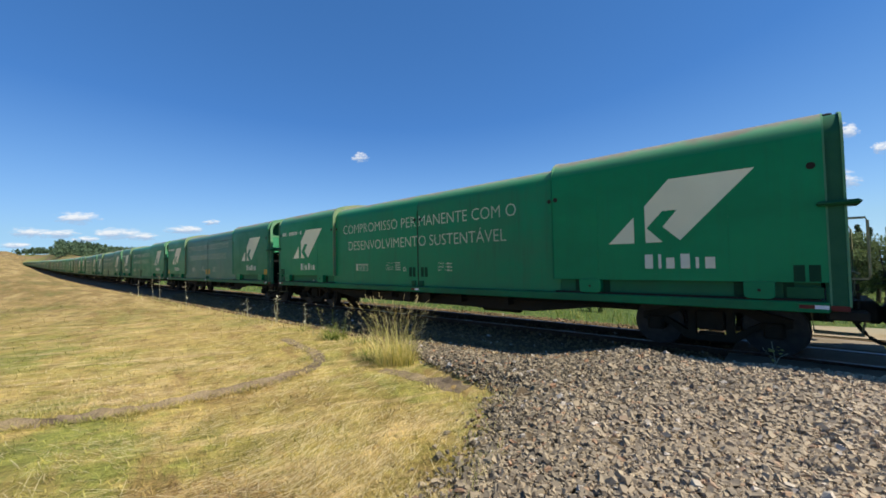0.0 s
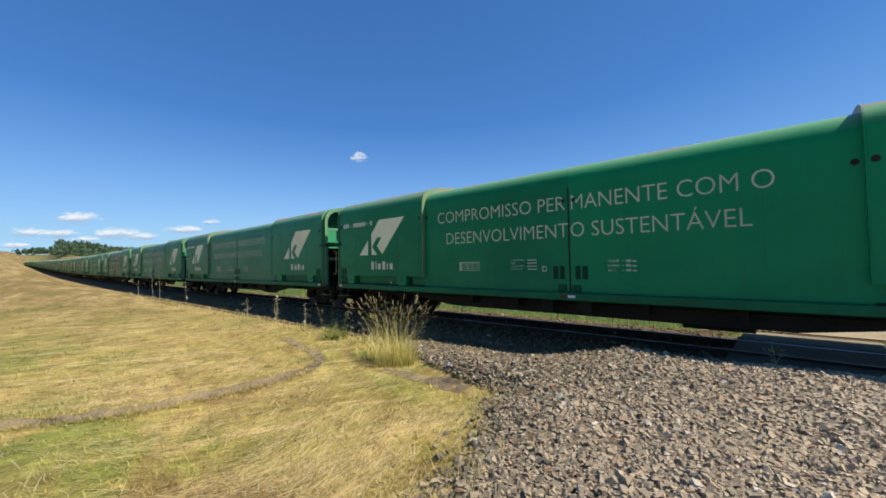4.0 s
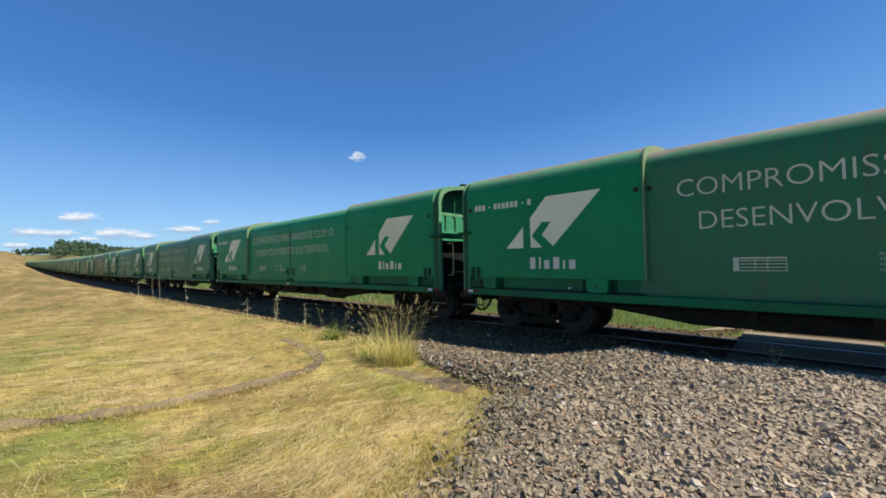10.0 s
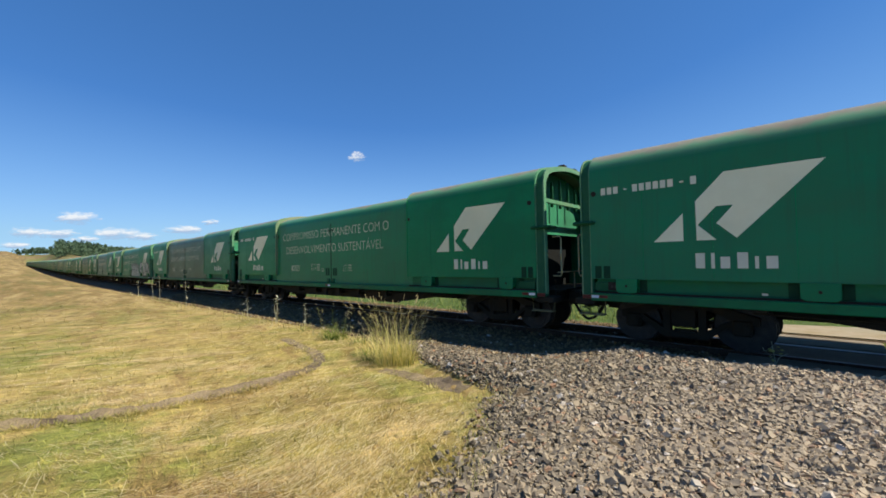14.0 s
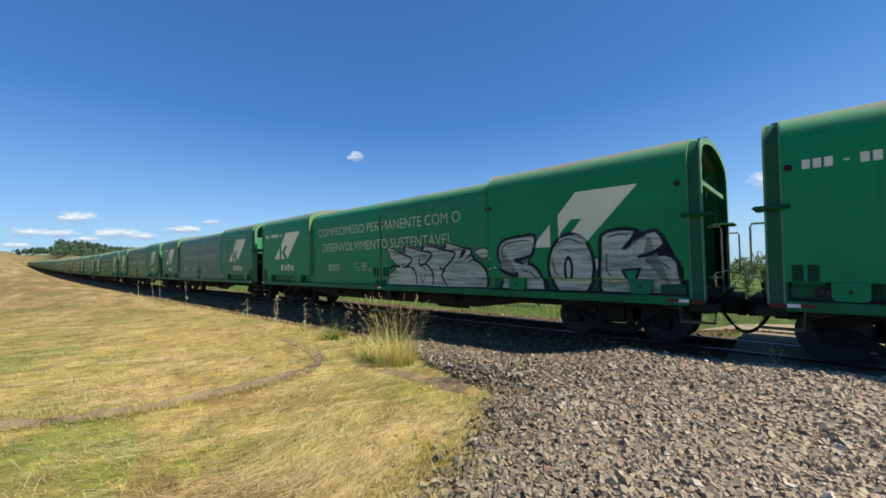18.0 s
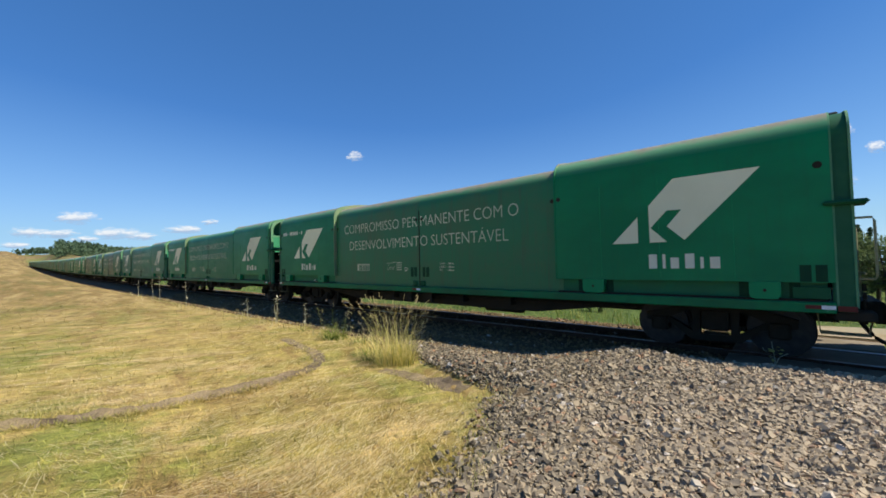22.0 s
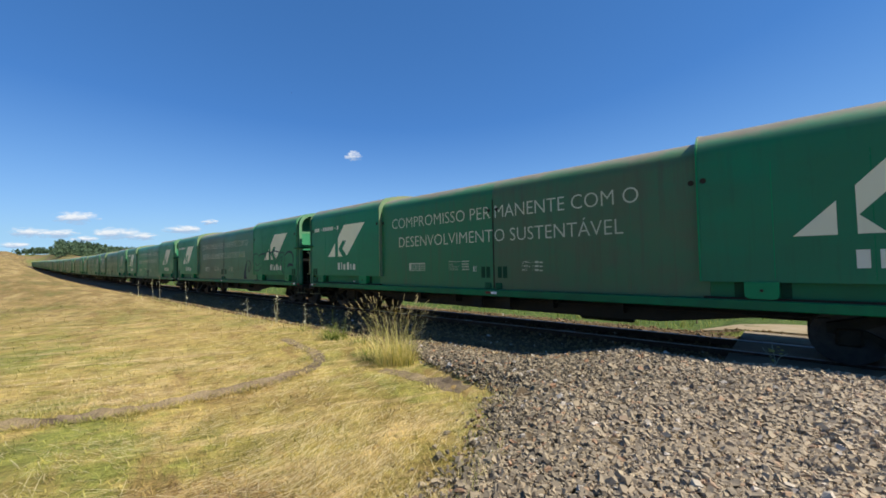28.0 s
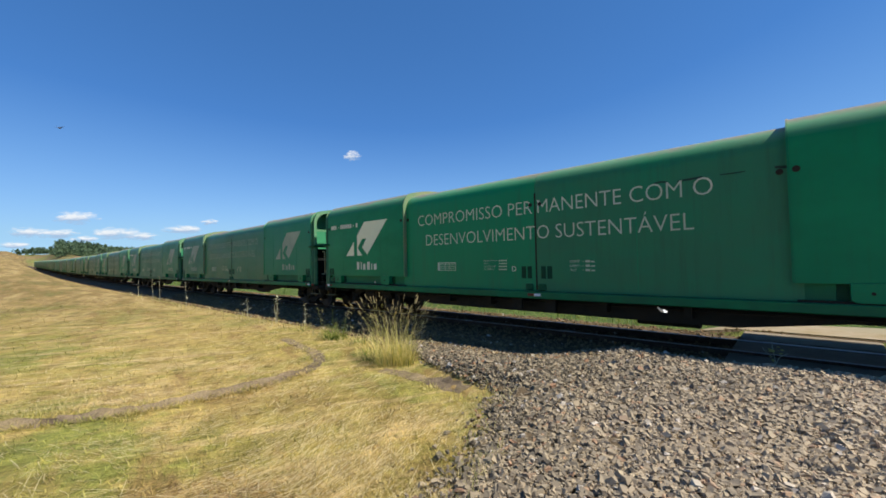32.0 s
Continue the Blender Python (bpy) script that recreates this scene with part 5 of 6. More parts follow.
rt = random.Random(9)
for i in range(26):
    ratio = 0.72 + 0.042 * i + rt.uniform(-0.02, 0.02)
    dist = rt.uniform(23, 34)
    p = at_ray(ratio, dist)
    tall = EYE_Z + (rt.uniform(-1.5, -0.4) if ratio < 0.98 else rt.uniform(-0.5, 0.5)) - p.z
    tree(p, max(2.2, tall), 100 + i)
for i, (ratio, dist, up) in enumerate(((0.845, 40, -1.5), (0.88, 42, -1.2), (1.06, 36, 0.5), (1.09, 38, 0.2), (0.96, 42, -0.9), (1.16, 40, 1.0), (1.27, 38, 0.8))):
    p = at_ray(ratio, dist)
    tree(p, EYE_Z + up - p.z, 150 + i, True, 0.26)
# low bushes in the field under the cars' bellies
for i in range(16):
    ratio = 0.10 + 0.045 * i + rt.uniform(-0.02, 0.02)
    p = at_ray(ratio, rt.uniform(26, 40))
    tree(p, rt.uniform(0.9, 1.7), 180 + i, False, 0.16)
for i in range(24):
    ratio = 0.06 + 0.034 * i + rt.uniform(-0.015, 0.015)
    dist = rt.uniform(13.5, 19)
    if sq_of(ratio * dist, dist)[1] < -4.6 and (ratio < 0.66 or ratio > 0.9):
        tree(at_ray(ratio, dist), rt.uniform(0.5, 0.95), 210 + i, False, 0.10)
tagged(blades("field_grass", 70000, 9, 60, 0.24, 0.004, (0.1, 0.9), M_FIELD, 24, lambda s, q: (q < -5.4) | ((q < -3.4) & (s < 3.5)), -0.1), "rough green grass of the field beyond the track", "grass", kind="stuff")


def woods():
    """Far wooded ridge: many small crowns of leaf cards."""
    rng = np.random.default_rng(61)
    blobs = []
    for i in range(620):
        u, w = rng.uniform(0, 1), rng.uniform(0, 1)
        ratio = -1.09 + 0.35 * u
        dist = 350 + 130 * w
        if ratio < -0.985 and dist < 452:
            continue
        x, y = ratio * dist, dist
        s, q = sq_of(x, y)
        z = float(ground_z(s, q))
        h = rng.uniform(4.0, 7.5) * (1.0 + 0.35 * float(ease(-0.84, -0.92, ratio)) * float(ease(-1.06, -1.0, ratio)))
        for k in range(3):
            blobs.append(((x + rng.normal(0, 1.0), y + rng.normal(0, 1.0), z + h * (0.35 + 0.25 * k)), (h * 0.3 * (1.2 - 0.3 * k),) * 2 + (h * 0.2,)))
    V, F = leaf_cloud(blobs, 0.9, 1.5, rng)
    return tagged(mesh_np("distant_woods", V, F, M_WOODS), "dark green wooded ridge far behind the train", "woods", kind="stuff")


woods()


# ---------------------------------------------------------------- clouds and bird
def cloud_material():
    m, nt, bs = material("cloud")
    nt.nodes.remove(bs)
    v = coords(nt)
    x, y, z = separate(nt, v)
    info = nt.nodes.new("ShaderNodeObjectInfo")
    comb = nt.nodes.new("ShaderNodeCombineXYZ")
    nt.links.new(math_n(nt, "MULTIPLY", info.outputs["Random"], 91.0), comb.inputs[2])
    add = nt.nodes.new("ShaderNodeVectorMath")
    add.operation = "ADD"
    nt.links.new(v, add.inputs[0])
    nt.links.new(comb.outputs[0], add.inputs[1])
    f = noise_tex(nt, stretch(nt, add.outputs[0], (1.0, 1.0, 1.0)), 2.2, 6, 0.6)
    r2 = math_n(nt, "ADD", math_n(nt, "MULTIPLY", x, x), math_n(nt, "MULTIPLY", y, y))
    body = math_n(nt, "SUBTRACT", 1.0, r2)
    dens = math_n(nt, "ADD", math_n(nt, "MULTIPLY", body, 0.62), math_n(nt, "MULTIPLY", math_n(nt, "SUBTRACT", f, 0.5), 1.5))
    alpha = ramp(nt, dens, [(0.22, (0, 0, 0)), (0.62, (0.9, 0.9, 0.9))])
    alpha = math_n(nt, "MULTIPLY", alpha, math_n(nt, "MULTIPLY", body, 3.5, True))
    shade = ramp(nt, math_n(nt, "ADD", y, math_n(nt, "MULTIPLY", f, 0.8)), [(0.1, (0.40, 0.52, 0.72)), (0.55, (0.93, 0.95, 0.97))])
    em = nt.nodes.new("ShaderNodeEmission")
    nt.links.new(shade, em.inputs["Color"])
    em.inputs["Strength"].default_value = 0.70
    tr = nt.nodes.new("ShaderNodeBsdfTransparent")
    ms = nt.nodes.new("ShaderNodeMixShader")
    nt.links.new(alpha, ms.inputs[0])
    nt.links.new(tr.outputs[0], ms.inputs[1])
    nt.links.new(em.outputs[0], ms.inputs[2])
    nt.links.new(ms.outputs[0], nt.nodes["Material Output"].inputs["Surface"])
    return m


M_CLOUD = cloud_material()
FOC = 784 / math.tan(radians(FOV / 2))
CLOUD_D = 3000.0


def sky_place(px, py, d):
    """Place d metres ahead at a bearing given on the camera's picture plane (1568 by 882)."""
    m = look(EYE, AIM, ROLL)
    return m @ (Vector(((px - 784) / FOC, (441 - py) / FOC, -1)) * d)


CLOUDS = ((134, 386, 56, 16, 3), (48, 412, 46, 12, 2), (102, 414, 50, 11, 2), (152, 424, 30, 7, 2), (208, 414, 58, 13, 2), (250, 419, 44, 9, 2), (327, 407, 44, 10, 3), (374, 394, 20, 6, 3), (638, 279, 19, 12, 14), (30, 435, 40, 8, 2), (1400, 322, 92, 34, 14), (1480, 318, 56, 26, 14), (1440, 228, 40, 12, 14), (1495, 232, 34, 18, 14), (1560, 262, 24, 14, 14), (1475, 382, 30, 8, 14), (1395, 424, 34, 7, 14))
clouds = []
me = bpy.data.meshes.new("cloud")
me.from_pydata([(-1, -1, 0), (1, -1, 0), (1, 1, 0), (-1, 1, 0)], [], [(0, 1, 2, 3)])
me.materials.append(M_CLOUD)
for px, py, w, h, drift in CLOUDS:
    o = tagged(new("cloud", me), "small white fair-weather cloud low in blue sky", "cloud", "clouds", "structure")
    o.visible_shadow = False
    dist = CLOUD_D + 25.0 * len(clouds)
    o.scale = (w / FOC * dist, h / FOC * dist, 1)
    clouds.append((o, px, py, drift, dist))

M_BIRD = speckled("dark_feathers", (0.02, 0.02, 0.022), (0.05, 0.05, 0.05), 20, 0.7)
bird = tagged(new("bird"), "small dark bird flying fast with spread wings", "bird")
bm = bmesh.new()
tube(bm, [(-0.13, 0, 0), (-0.08, 0, 0.005), (0, 0, 0.01), (0.06, 0, 0.008), (0.10, 0, 0.01)], [0.008, 0.02, 0.03, 0.025, 0.006], 8)
part("body", bm, M_BIRD, bird)
for k in (-1, 1):
    bm = bmesh.new()
    vs = [bm.verts.new(c) for c in ((0.05, 0, 0.02), (0.04, k * 0.10, 0.05), (-0.03, k * 0.22, 0.04), (-0.03, k * 0.09, 0.035), (-0.04, 0, 0.015))]
    bm.faces.new(vs)
    part("wing", bm, M_BIRD, bird)
bm = bmesh.new()
bm.faces.new([bm.verts.new(c) for c in ((-0.12, -0.01, 0), (-0.20, -0.03, 0), (-0.20, 0.03, 0), (-0.12, 0.01, 0))])
part("tail", bm, M_BIRD, bird)

# a white butterfly that flutters up beside the rails
M_WING = speckled("white_wing", (0.78, 0.78, 0.72), (0.86, 0.86, 0.80), 20, 0.7)
butterfly = tagged(new("butterfly"), "small white butterfly fluttering beside the rails", "butterfly")
bm = bmesh.new()
tube(bm, [(-0.03, 0, 0), (-0.01, 0, 0), (0.02, 0, 0), (0.03, 0, 0.003)], [0.002, 0.005, 0.006, 0.003], 6)
part("body", bm, M_BIRD, butterfly)
for k in (-1, 1):
    for rim in (((0.02, 0.002, 0.0), (0.05, 0.045, 0.03), (0.045, 0.07, 0.045), (0.01, 0.06, 0.04), (-0.002, 0.004, 0.0)), ((0.0, 0.003, 0.0), (0.006, 0.05, 0.035), (-0.02, 0.055, 0.035), (-0.045, 0.03, 0.02), (-0.02, 0.003, 0.0))):
        bm = bmesh.new()
        bm.faces.new([bm.verts.new((x, k * y, z)) for x, y, z in rim])
        r = bmesh.ops.extrude_face_region(bm, geom=bm.faces[:])
        for v in r["geom"]:
            if isinstance(v, bmesh.types.BMVert):
                v.co.z += 0.0008
        bmesh.ops.recalc_face_normals(bm, faces=bm.faces)
        part("wing", bm, M_WING, butterfly)

# ---------------------------------------------------------------- the train
FIRST, LAST = 6, -28
first_car = freight_car()
cars = {FIRST: first_car}
NEAR_LAST = -16               # the cars behind this one never come close


def joined(car, names, name, label=""):
    """Join small parts of one car, all of one material, into one part."""
    groups = {}
    for ob in list(car.children):
        kind = ob.name.split(".")[0]
        if kind in names and not ob.children:
            groups.setdefault(ob.data.materials[0].name, []).append(ob)
    for obs in groups.values():
        bm = bmesh.new()
        for ob in obs:
            k = len(bm.verts)
            bm.from_mesh(ob.data)
            bm.verts.ensure_lookup_table()
            for v in bm.verts[k:]:
                v.co = ob.matrix_basis @ v.co
        mat = obs[0].data.materials[0]
        for ob in obs:
            bpy.data.objects.remove(ob)
        tagged(part(name, bm, mat, car, label), kind="stuff")


for n in range(FIRST - 1, NEAR_LAST - 1, -1):
    cars[n] = copy_thing(first_car, car_pose(n, 0.0))
far_car = copy_thing(first_car, car_pose(NEAR_LAST - 1, 0.0))
joined(far_car, ("roller_slot", "latch_recess", "latch_plate", "hand_hole", "panel_seam", "middle_seam", "lock", "reflector", "seam_gap", "corner_mark", "hanger", "cross_bearer", "lower_panel", "door_rail", "side_sill"), "side_detail")
joined(far_car, ("number_bar", "name_bar", "size_word", "load_word", "class_letter", "load_data", "data_table", "small_plate", "slogan_word"), "painted_marks", "small white painted marks")
joined(far_car, ("end_rib", "end_hood", "end_bar", "roof_bracket", "cross_bar", "corner_post", "collar", "handrail", "step", "jacking_bracket", "end_sill", "end_platform", "end_rail", "coupler", "draft_gear", "brake_hose", "safety_chain"), "end_gear")
cars[NEAR_LAST - 1] = far_car
for n in range(NEAR_LAST - 2, LAST - 1, -1):
    cars[n] = copy_thing(far_car, car_pose(n, 0.0))


def swap(car, name, mat):
    """Give the named parts of one car another paint."""
    for ob in car.children:
        if ob.name.startswith(name):
            ob.data = ob.data.copy()
            ob.data.materials[0] = mat


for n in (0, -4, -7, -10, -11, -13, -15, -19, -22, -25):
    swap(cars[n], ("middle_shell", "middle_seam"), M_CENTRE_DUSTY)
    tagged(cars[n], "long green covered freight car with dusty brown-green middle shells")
for n in (4, -6, -18, -21):
    swap(cars[n], ("middle_shell", "middle_seam"), M_CENTRE_GREY)
    tagged(cars[n], "long green covered freight car with grimy grey-green middle shells")
for n in (2, 1, -9, -14, -16, -17, -20, -23, -24, -26):
    swap(cars[n], ("middle_shell", "middle_seam"), M_CENTRE_DULL)
    tagged(cars[n], "long green covered freight car with dull blue-green middle shells")
# faded doors; on the farthest cars the dull green also paints in haze
for n in (2, -2, -6, -9, -10, -13, -14, -16, -17, -19, -20, -21, -23, -24, -25, -27):
    swap(cars[n], "end_shell", M_DOOR_DULL)
# marks of the far cars get haze in their colour
for n in range(-13, LAST - 1, -1):
    for kind in ("emblem", "painted_marks", "name_bar", "slogan_word"):
        swap(cars[n], kind, M_HAZED)
spare = lettering("E", -0.51, -0.40, 1.46, 1.58, YC - 0.003, M_WHITE, "class_letter", first_car)
letter_e = spare.data
for n in (3, -1, -8):
    swap(cars[n], ("middle_shell", "middle_seam"), M_DOOR)
bpy.data.objects.remove(spare)
for n in (1, -4, -10, 0):
    for ob in cars[n].children:
        if ob.name.startswith("class_letter"):
            ob.data = letter_e


# ---------------------------------------------------------------- what sets single cars apart


def silver_paint():
    """Hasty silver spray: side-to-side sweeps with the green showing through."""
    m, nt, bs = material("silver_spray_paint")
    v = coords(nt)
    sweep_n = noise_tex(nt, stretch(nt, v, (0.5, 1, 7)), 2.2, 5, 0.65)
    col = ramp(nt, sweep_n, [(0.36, (0.10, 0.19, 0.14)), (0.46, (0.30, 0.35, 0.27)), (0.55, (0.45, 0.49, 0.385)), (0.68, (0.56, 0.59, 0.47))])
    col = mix(nt, ramp(nt, noise_tex(nt, v, 3.0, 4), [(0.58, (0, 0, 0)), (0.7, (0.5, 0.5, 0.5))]), col, (0.14, 0.17, 0.15))
    nt.links.new(col, bs.inputs["Base Color"])
    bs.inputs["Roughness"].default_value, bs.inputs["Metallic"].default_value = 0.5, 0.15
    return m


M_SILVER = silver_paint()
M_INK = speckled("black_spray_paint", (0.008, 0.010, 0.014), (0.02, 0.02, 0.026), 5, 0.55)
M_GREYBLACK = speckled("thin_black_overspray", (0.05, 0.07, 0.06), (0.16, 0.19, 0.17), 14, 0.6)
M_FAINT = speckled("faded_blue_spray", (0.018, 0.07, 0.075), (0.04, 0.10, 0.11), 4, 0.6)
M_NAVY = speckled("dark_blue_spray_paint", (0.006, 0.022, 0.026), (0.012, 0.034, 0.038), 5, 0.55)
M_PALEBLUE = speckled("pale_blue_spray_paint", (0.05, 0.16, 0.20), (0.09, 0.22, 0.26), 5, 0.55)


def curve_points(pts, n=8):
    """A smooth line through the points."""
    out = []
    p = [Vector(a) for a in pts]
    for i in range(len(p) - 1):
        a, b, c, d = p[max(i - 1, 0)], p[i], p[i + 1], p[min(i + 2, len(p) - 1)]
        for k in range(n):
            t = k / n
            out.append(0.5 * (2 * b + (c - a) * t + (2 * a - 5 * b + 4 * c - d) * t * t + (3 * b - a - 3 * c + d) * t ** 3))
    return out + [p[-1]]


def ribbon(car, pts, w, y, mat, name, label=""):
    """A painted stroke on the near side, thinner at its ends."""
    line = curve_points(pts)
    left, right = [], []
    for i, p in enumerate(line):
        d = (line[min(i + 1, len(line) - 1)] - line[max(i - 1, 0)])
        d = d / max(d.length, 1e-6)
        k = w * (0.35 + 0.65 * math.sin(math.pi * (i + 0.5) / len(line)) ** 0.5)
        left.append(p + Vector((-d.y, d.x)) * k)
        right.append(p - Vector((-d.y, d.x)) * k)
    quads = [[left[i], left[i + 1], right[i + 1], right[i]] for i in range(len(line) - 1)]
    bm = bmesh.new()
    for q in quads:
        bm.faces.new([bm.verts.new((v.x, y, v.y)) for v in q])
    bmesh.ops.remove_doubles(bm, verts=bm.verts, dist=0.0005)
    bmesh.ops.recalc_face_normals(bm, faces=bm.faces)
    return part(name, bm, mat, car, label)


def ellipse(cx, cz, rx, rz, n=28):
    return [(cx + rx * math.cos(i * math.tau / n), max(1.325, cz + rz * math.sin(i * math.tau / n))) for i in range(n)]


car = cars[-5]
tagged(car, "green covered freight car with large silver spray-painted graffiti")


def closed(pts, n=5):
    """A closed smooth outline through the points."""
    p = pts[-2:] + pts + pts[:3]
    return [tuple(v) for v in curve_points(p, n)[2 * n:(2 + len(pts)) * n]]


def offset(pts, d):
    """The outline moved outwards by d along its own normals."""
    n = len(pts)
    area = sum(pts[i][0] * pts[(i + 1) % n][1] - pts[(i + 1) % n][0] * pts[i][1] for i in range(n))
    out = []
    for i in range(n):
        a, b = Vector(pts[i - 1]), Vector(pts[(i + 1) % n])
        t = (b - a).normalized()
        k = Vector((t.y, -t.x)) * (d if area > 0 else -d)
        out.append((pts[i][0] + k.x, pts[i][1] + k.y))
    return out


def sprayed(car, shape, y_door, y_low, mat, name, label=""):
    """A painted area that runs from the end shell down over the lower panel."""
    for y, z0, z1 in ((y_door, 1.325, 9.0), (y_low, 1.085, 1.312)):
        bm = bmesh.new()
        bm.faces.new([bm.verts.new((x, y, z)) for x, z in shape])
        bmesh.ops.triangulate(bm, faces=bm.faces)
        for co, no in (((0, 0, z0), (0, 0, -1)), ((0, 0, z1), (0, 0, 1))):
            bmesh.ops.bisect_plane(bm, geom=bm.verts[:] + bm.edges[:] + bm.faces[:], plane_co=co, plane_no=no, clear_outer=True)
        for f in bm.faces:
            f.normal_update()
            if f.normal.y > 0:
                f.normal_flip()
        if bm.faces:
            part(name, bm, mat, car, label)


S1 = [(4.45, 2.02), (4.63, 2.16), (5.05, 2.21), (5.34, 2.21), (5.32, 1.95), (5.2, 1.74), (4.92, 1.72), (5.05, 1.64), (5.29, 1.58), (5.47, 1.38), (5.52, 1.13), (5.5, 1.0), (4.54, 1.0), (4.5, 1.22), (4.78, 1.3), (4.9, 1.36), (4.86, 1.46), (4.61, 1.56), (4.43, 1.74)]
O1 = [(6.12 + 0.46 * math.cos(i * math.tau / 28), 1.56 + 0.63 * math.sin(i * math.tau / 28)) for i in range(28)]
K1 = [(6.74, 2.12), (6.98, 2.21), (7.32, 2.19), (7.30, 2.04), (7.21, 1.9), (7.39, 2.06), (7.65, 2.16), (7.78, 1.92), (7.58, 1.78), (7.44, 1.73), (7.80, 1.74), (7.97, 1.6), (7.97, 1.24), (7.95, 1.0), (6.76, 1.0), (6.72, 1.36), (6.72, 1.77)]
BODY = [(0.38, 2.20), (0.52, 2.14), (1.07, 1.96), (1.12, 2.17), (1.24, 2.20), (1.86, 2.04), (1.90, 2.18), (2.00, 2.20), (2.66, 2.04), (2.68, 2.15), (2.78, 2.17), (3.28, 2.03), (3.38, 2.02), (3.54, 2.01), (3.59, 1.92), (3.53, 1.84), (3.64, 1.81), (3.66, 1.74), (3.83, 1.66), (4.00, 1.50), (4.08, 1.29), (4.06, 1.15), (3.99, 1.09), (2.78, 1.07), (1.67, 1.08), (0.44, 1.08), (0.50, 1.35), (0.82, 1.52), (0.80, 1.68), (0.58, 1.82)]
flat_poly([offset(BODY, 0.035)], YC - 0.003, M_INK, "graffiti_outline", car, label="black sprayed outline")
flat_poly([BODY], YC - 0.009, M_SILVER, "graffiti", car, label="silver sprayed lettering shapes")
DROP = [(3.70, 1.91), (3.82, 1.98), (3.99, 1.99), (4.07, 1.92), (4.06, 1.80), (3.93, 1.76), (3.81, 1.82)]
flat_poly([offset(closed(DROP, 3), 0.03)], YC - 0.003, M_INK, "graffiti_outline", car)
flat_poly([closed(DROP, 3)], YC - 0.009, M_SILVER, "graffiti", car)
for shape in ([(1.10, 1.96), (1.17, 1.93), (1.23, 2.17), (1.14, 2.18)],
              [(1.84, 2.02), (1.92, 2.00), (1.99, 2.18), (1.89, 2.17)],
              [(2.65, 2.03), (2.73, 2.00), (2.79, 2.15), (2.70, 2.15)],
              [(3.19, 1.76), (3.28, 1.96), (3.38, 2.03), (3.41, 1.94), (3.32, 1.82)]):
    flat_poly([shape], YC - 0.014, M_INK, "graffiti_stroke", car)
for pts, w in (([(0.55, 2.05), (1.07, 1.95), (1.47, 1.80), (1.27, 1.60), (1.11, 1.57), (1.10, 1.71)], 0.028),
               ([(1.11, 1.57), (1.47, 1.56), (1.63, 1.37), (1.67, 1.09)], 0.028),
               ([(1.23, 2.16), (1.86, 2.01), (2.25, 1.91), (1.98, 1.66), (1.78, 1.62), (1.78, 1.82)], 0.028),
               ([(1.78, 1.62), (2.03, 1.64), (2.24, 1.47), (2.29, 1.29), (2.27, 1.08)], 0.028),
               ([(2.00, 2.17), (2.66, 2.01), (3.06, 1.90), (2.72, 1.56), (2.56, 1.52), (2.55, 1.63)], 0.028),
               ([(2.56, 1.52), (2.70, 1.48), (2.60, 1.36), (2.78, 1.08)], 0.028),
               ([(3.38, 1.75), (3.50, 1.82), (3.59, 1.92), (3.54, 2.00), (3.41, 2.02)], 0.024),
               ([(3.50, 1.70), (3.66, 1.76), (3.60, 1.82)], 0.022),
               ([(3.64, 1.73), (3.83, 1.66), (4.00, 1.50), (4.07, 1.29), (4.04, 1.11)], 0.035),
               ([(0.50, 1.53), (0.73, 1.61), (1.00, 1.58)], 0.04),
               ([(1.79, 1.40), (1.88, 1.16), (2.02, 1.42)], 0.014),
               ([(1.44, 1.37), (1.49, 1.52), (1.58, 1.45)], 0.014),
               ([(1.87, 1.52), (1.96, 1.56), (2.00, 1.47)], 0.014)):
    ribbon(car, pts, w, YC - 0.017, M_INK, "graffiti_stroke")
for shape in ([(4.14, 1.75), (4.19, 1.76), (4.20, 1.72), (4.14, 1.71)], [(4.16, 1.53), (4.22, 1.54), (4.22, 1.49), (4.16, 1.49)], [(4.29, 1.57), (4.34, 1.57), (4.35, 1.53), (4.30, 1.52)]):
    flat_poly([shape], YN - 0.006, M_SILVER, "paint_drip", car)
lettering("VOP", 3.08, 3.41, 1.26, 1.43, YC - 0.013, M_GREYBLACK, "graffiti_letters", car, "thin black sprayed letters")
LOW = YN + 0.07
for shape in (closed(S1, 2), O1, closed(K1, 2)):
    sprayed(car, offset(shape, 0.045), YN - 0.005, LOW - 0.004, M_INK, "graffiti_outline", "black sprayed outline")
    sprayed(car, offset(shape, -0.025), YN - 0.009, LOW - 0.008, M_SILVER, "graffiti", "silver sprayed lettering shapes")
sprayed(car, ellipse(6.08, 1.50, 0.10, 0.27), YN - 0.013, LOW - 0.012, M_INK, "graffiti_stroke")
sprayed(car, ellipse(6.08, 1.50, 0.045, 0.18), YN - 0.016, LOW - 0.015, M_SILVER, "graffiti_stroke")
sprayed(car, [(7.06, 1.50), (7.42, 1.53), (7.26, 1.08)], YN - 0.013, LOW - 0.012, M_INK, "graffiti_stroke")
sprayed(car, [(7.14, 1.46), (7.35, 1.48), (7.25, 1.18)], YN - 0.016, LOW - 0.015, M_DOOR, "graffiti_gap")
for pts, w in (([(5.27, 1.80), (5.05, 1.73), (4.88, 1.70), (5.08, 1.62)], 0.04), ([(4.44, 1.52), (4.7, 1.40), (4.88, 1.37), (4.9, 1.44)], 0.05), ([(7.36, 2.17), (7.24, 1.97), (7.12, 1.86)], 0.04), ([(7.80, 1.86), (7.56, 1.76), (7.36, 1.71)], 0.035)):
    ribbon(car, pts, w, YN - 0.019, M_INK, "graffiti_stroke")
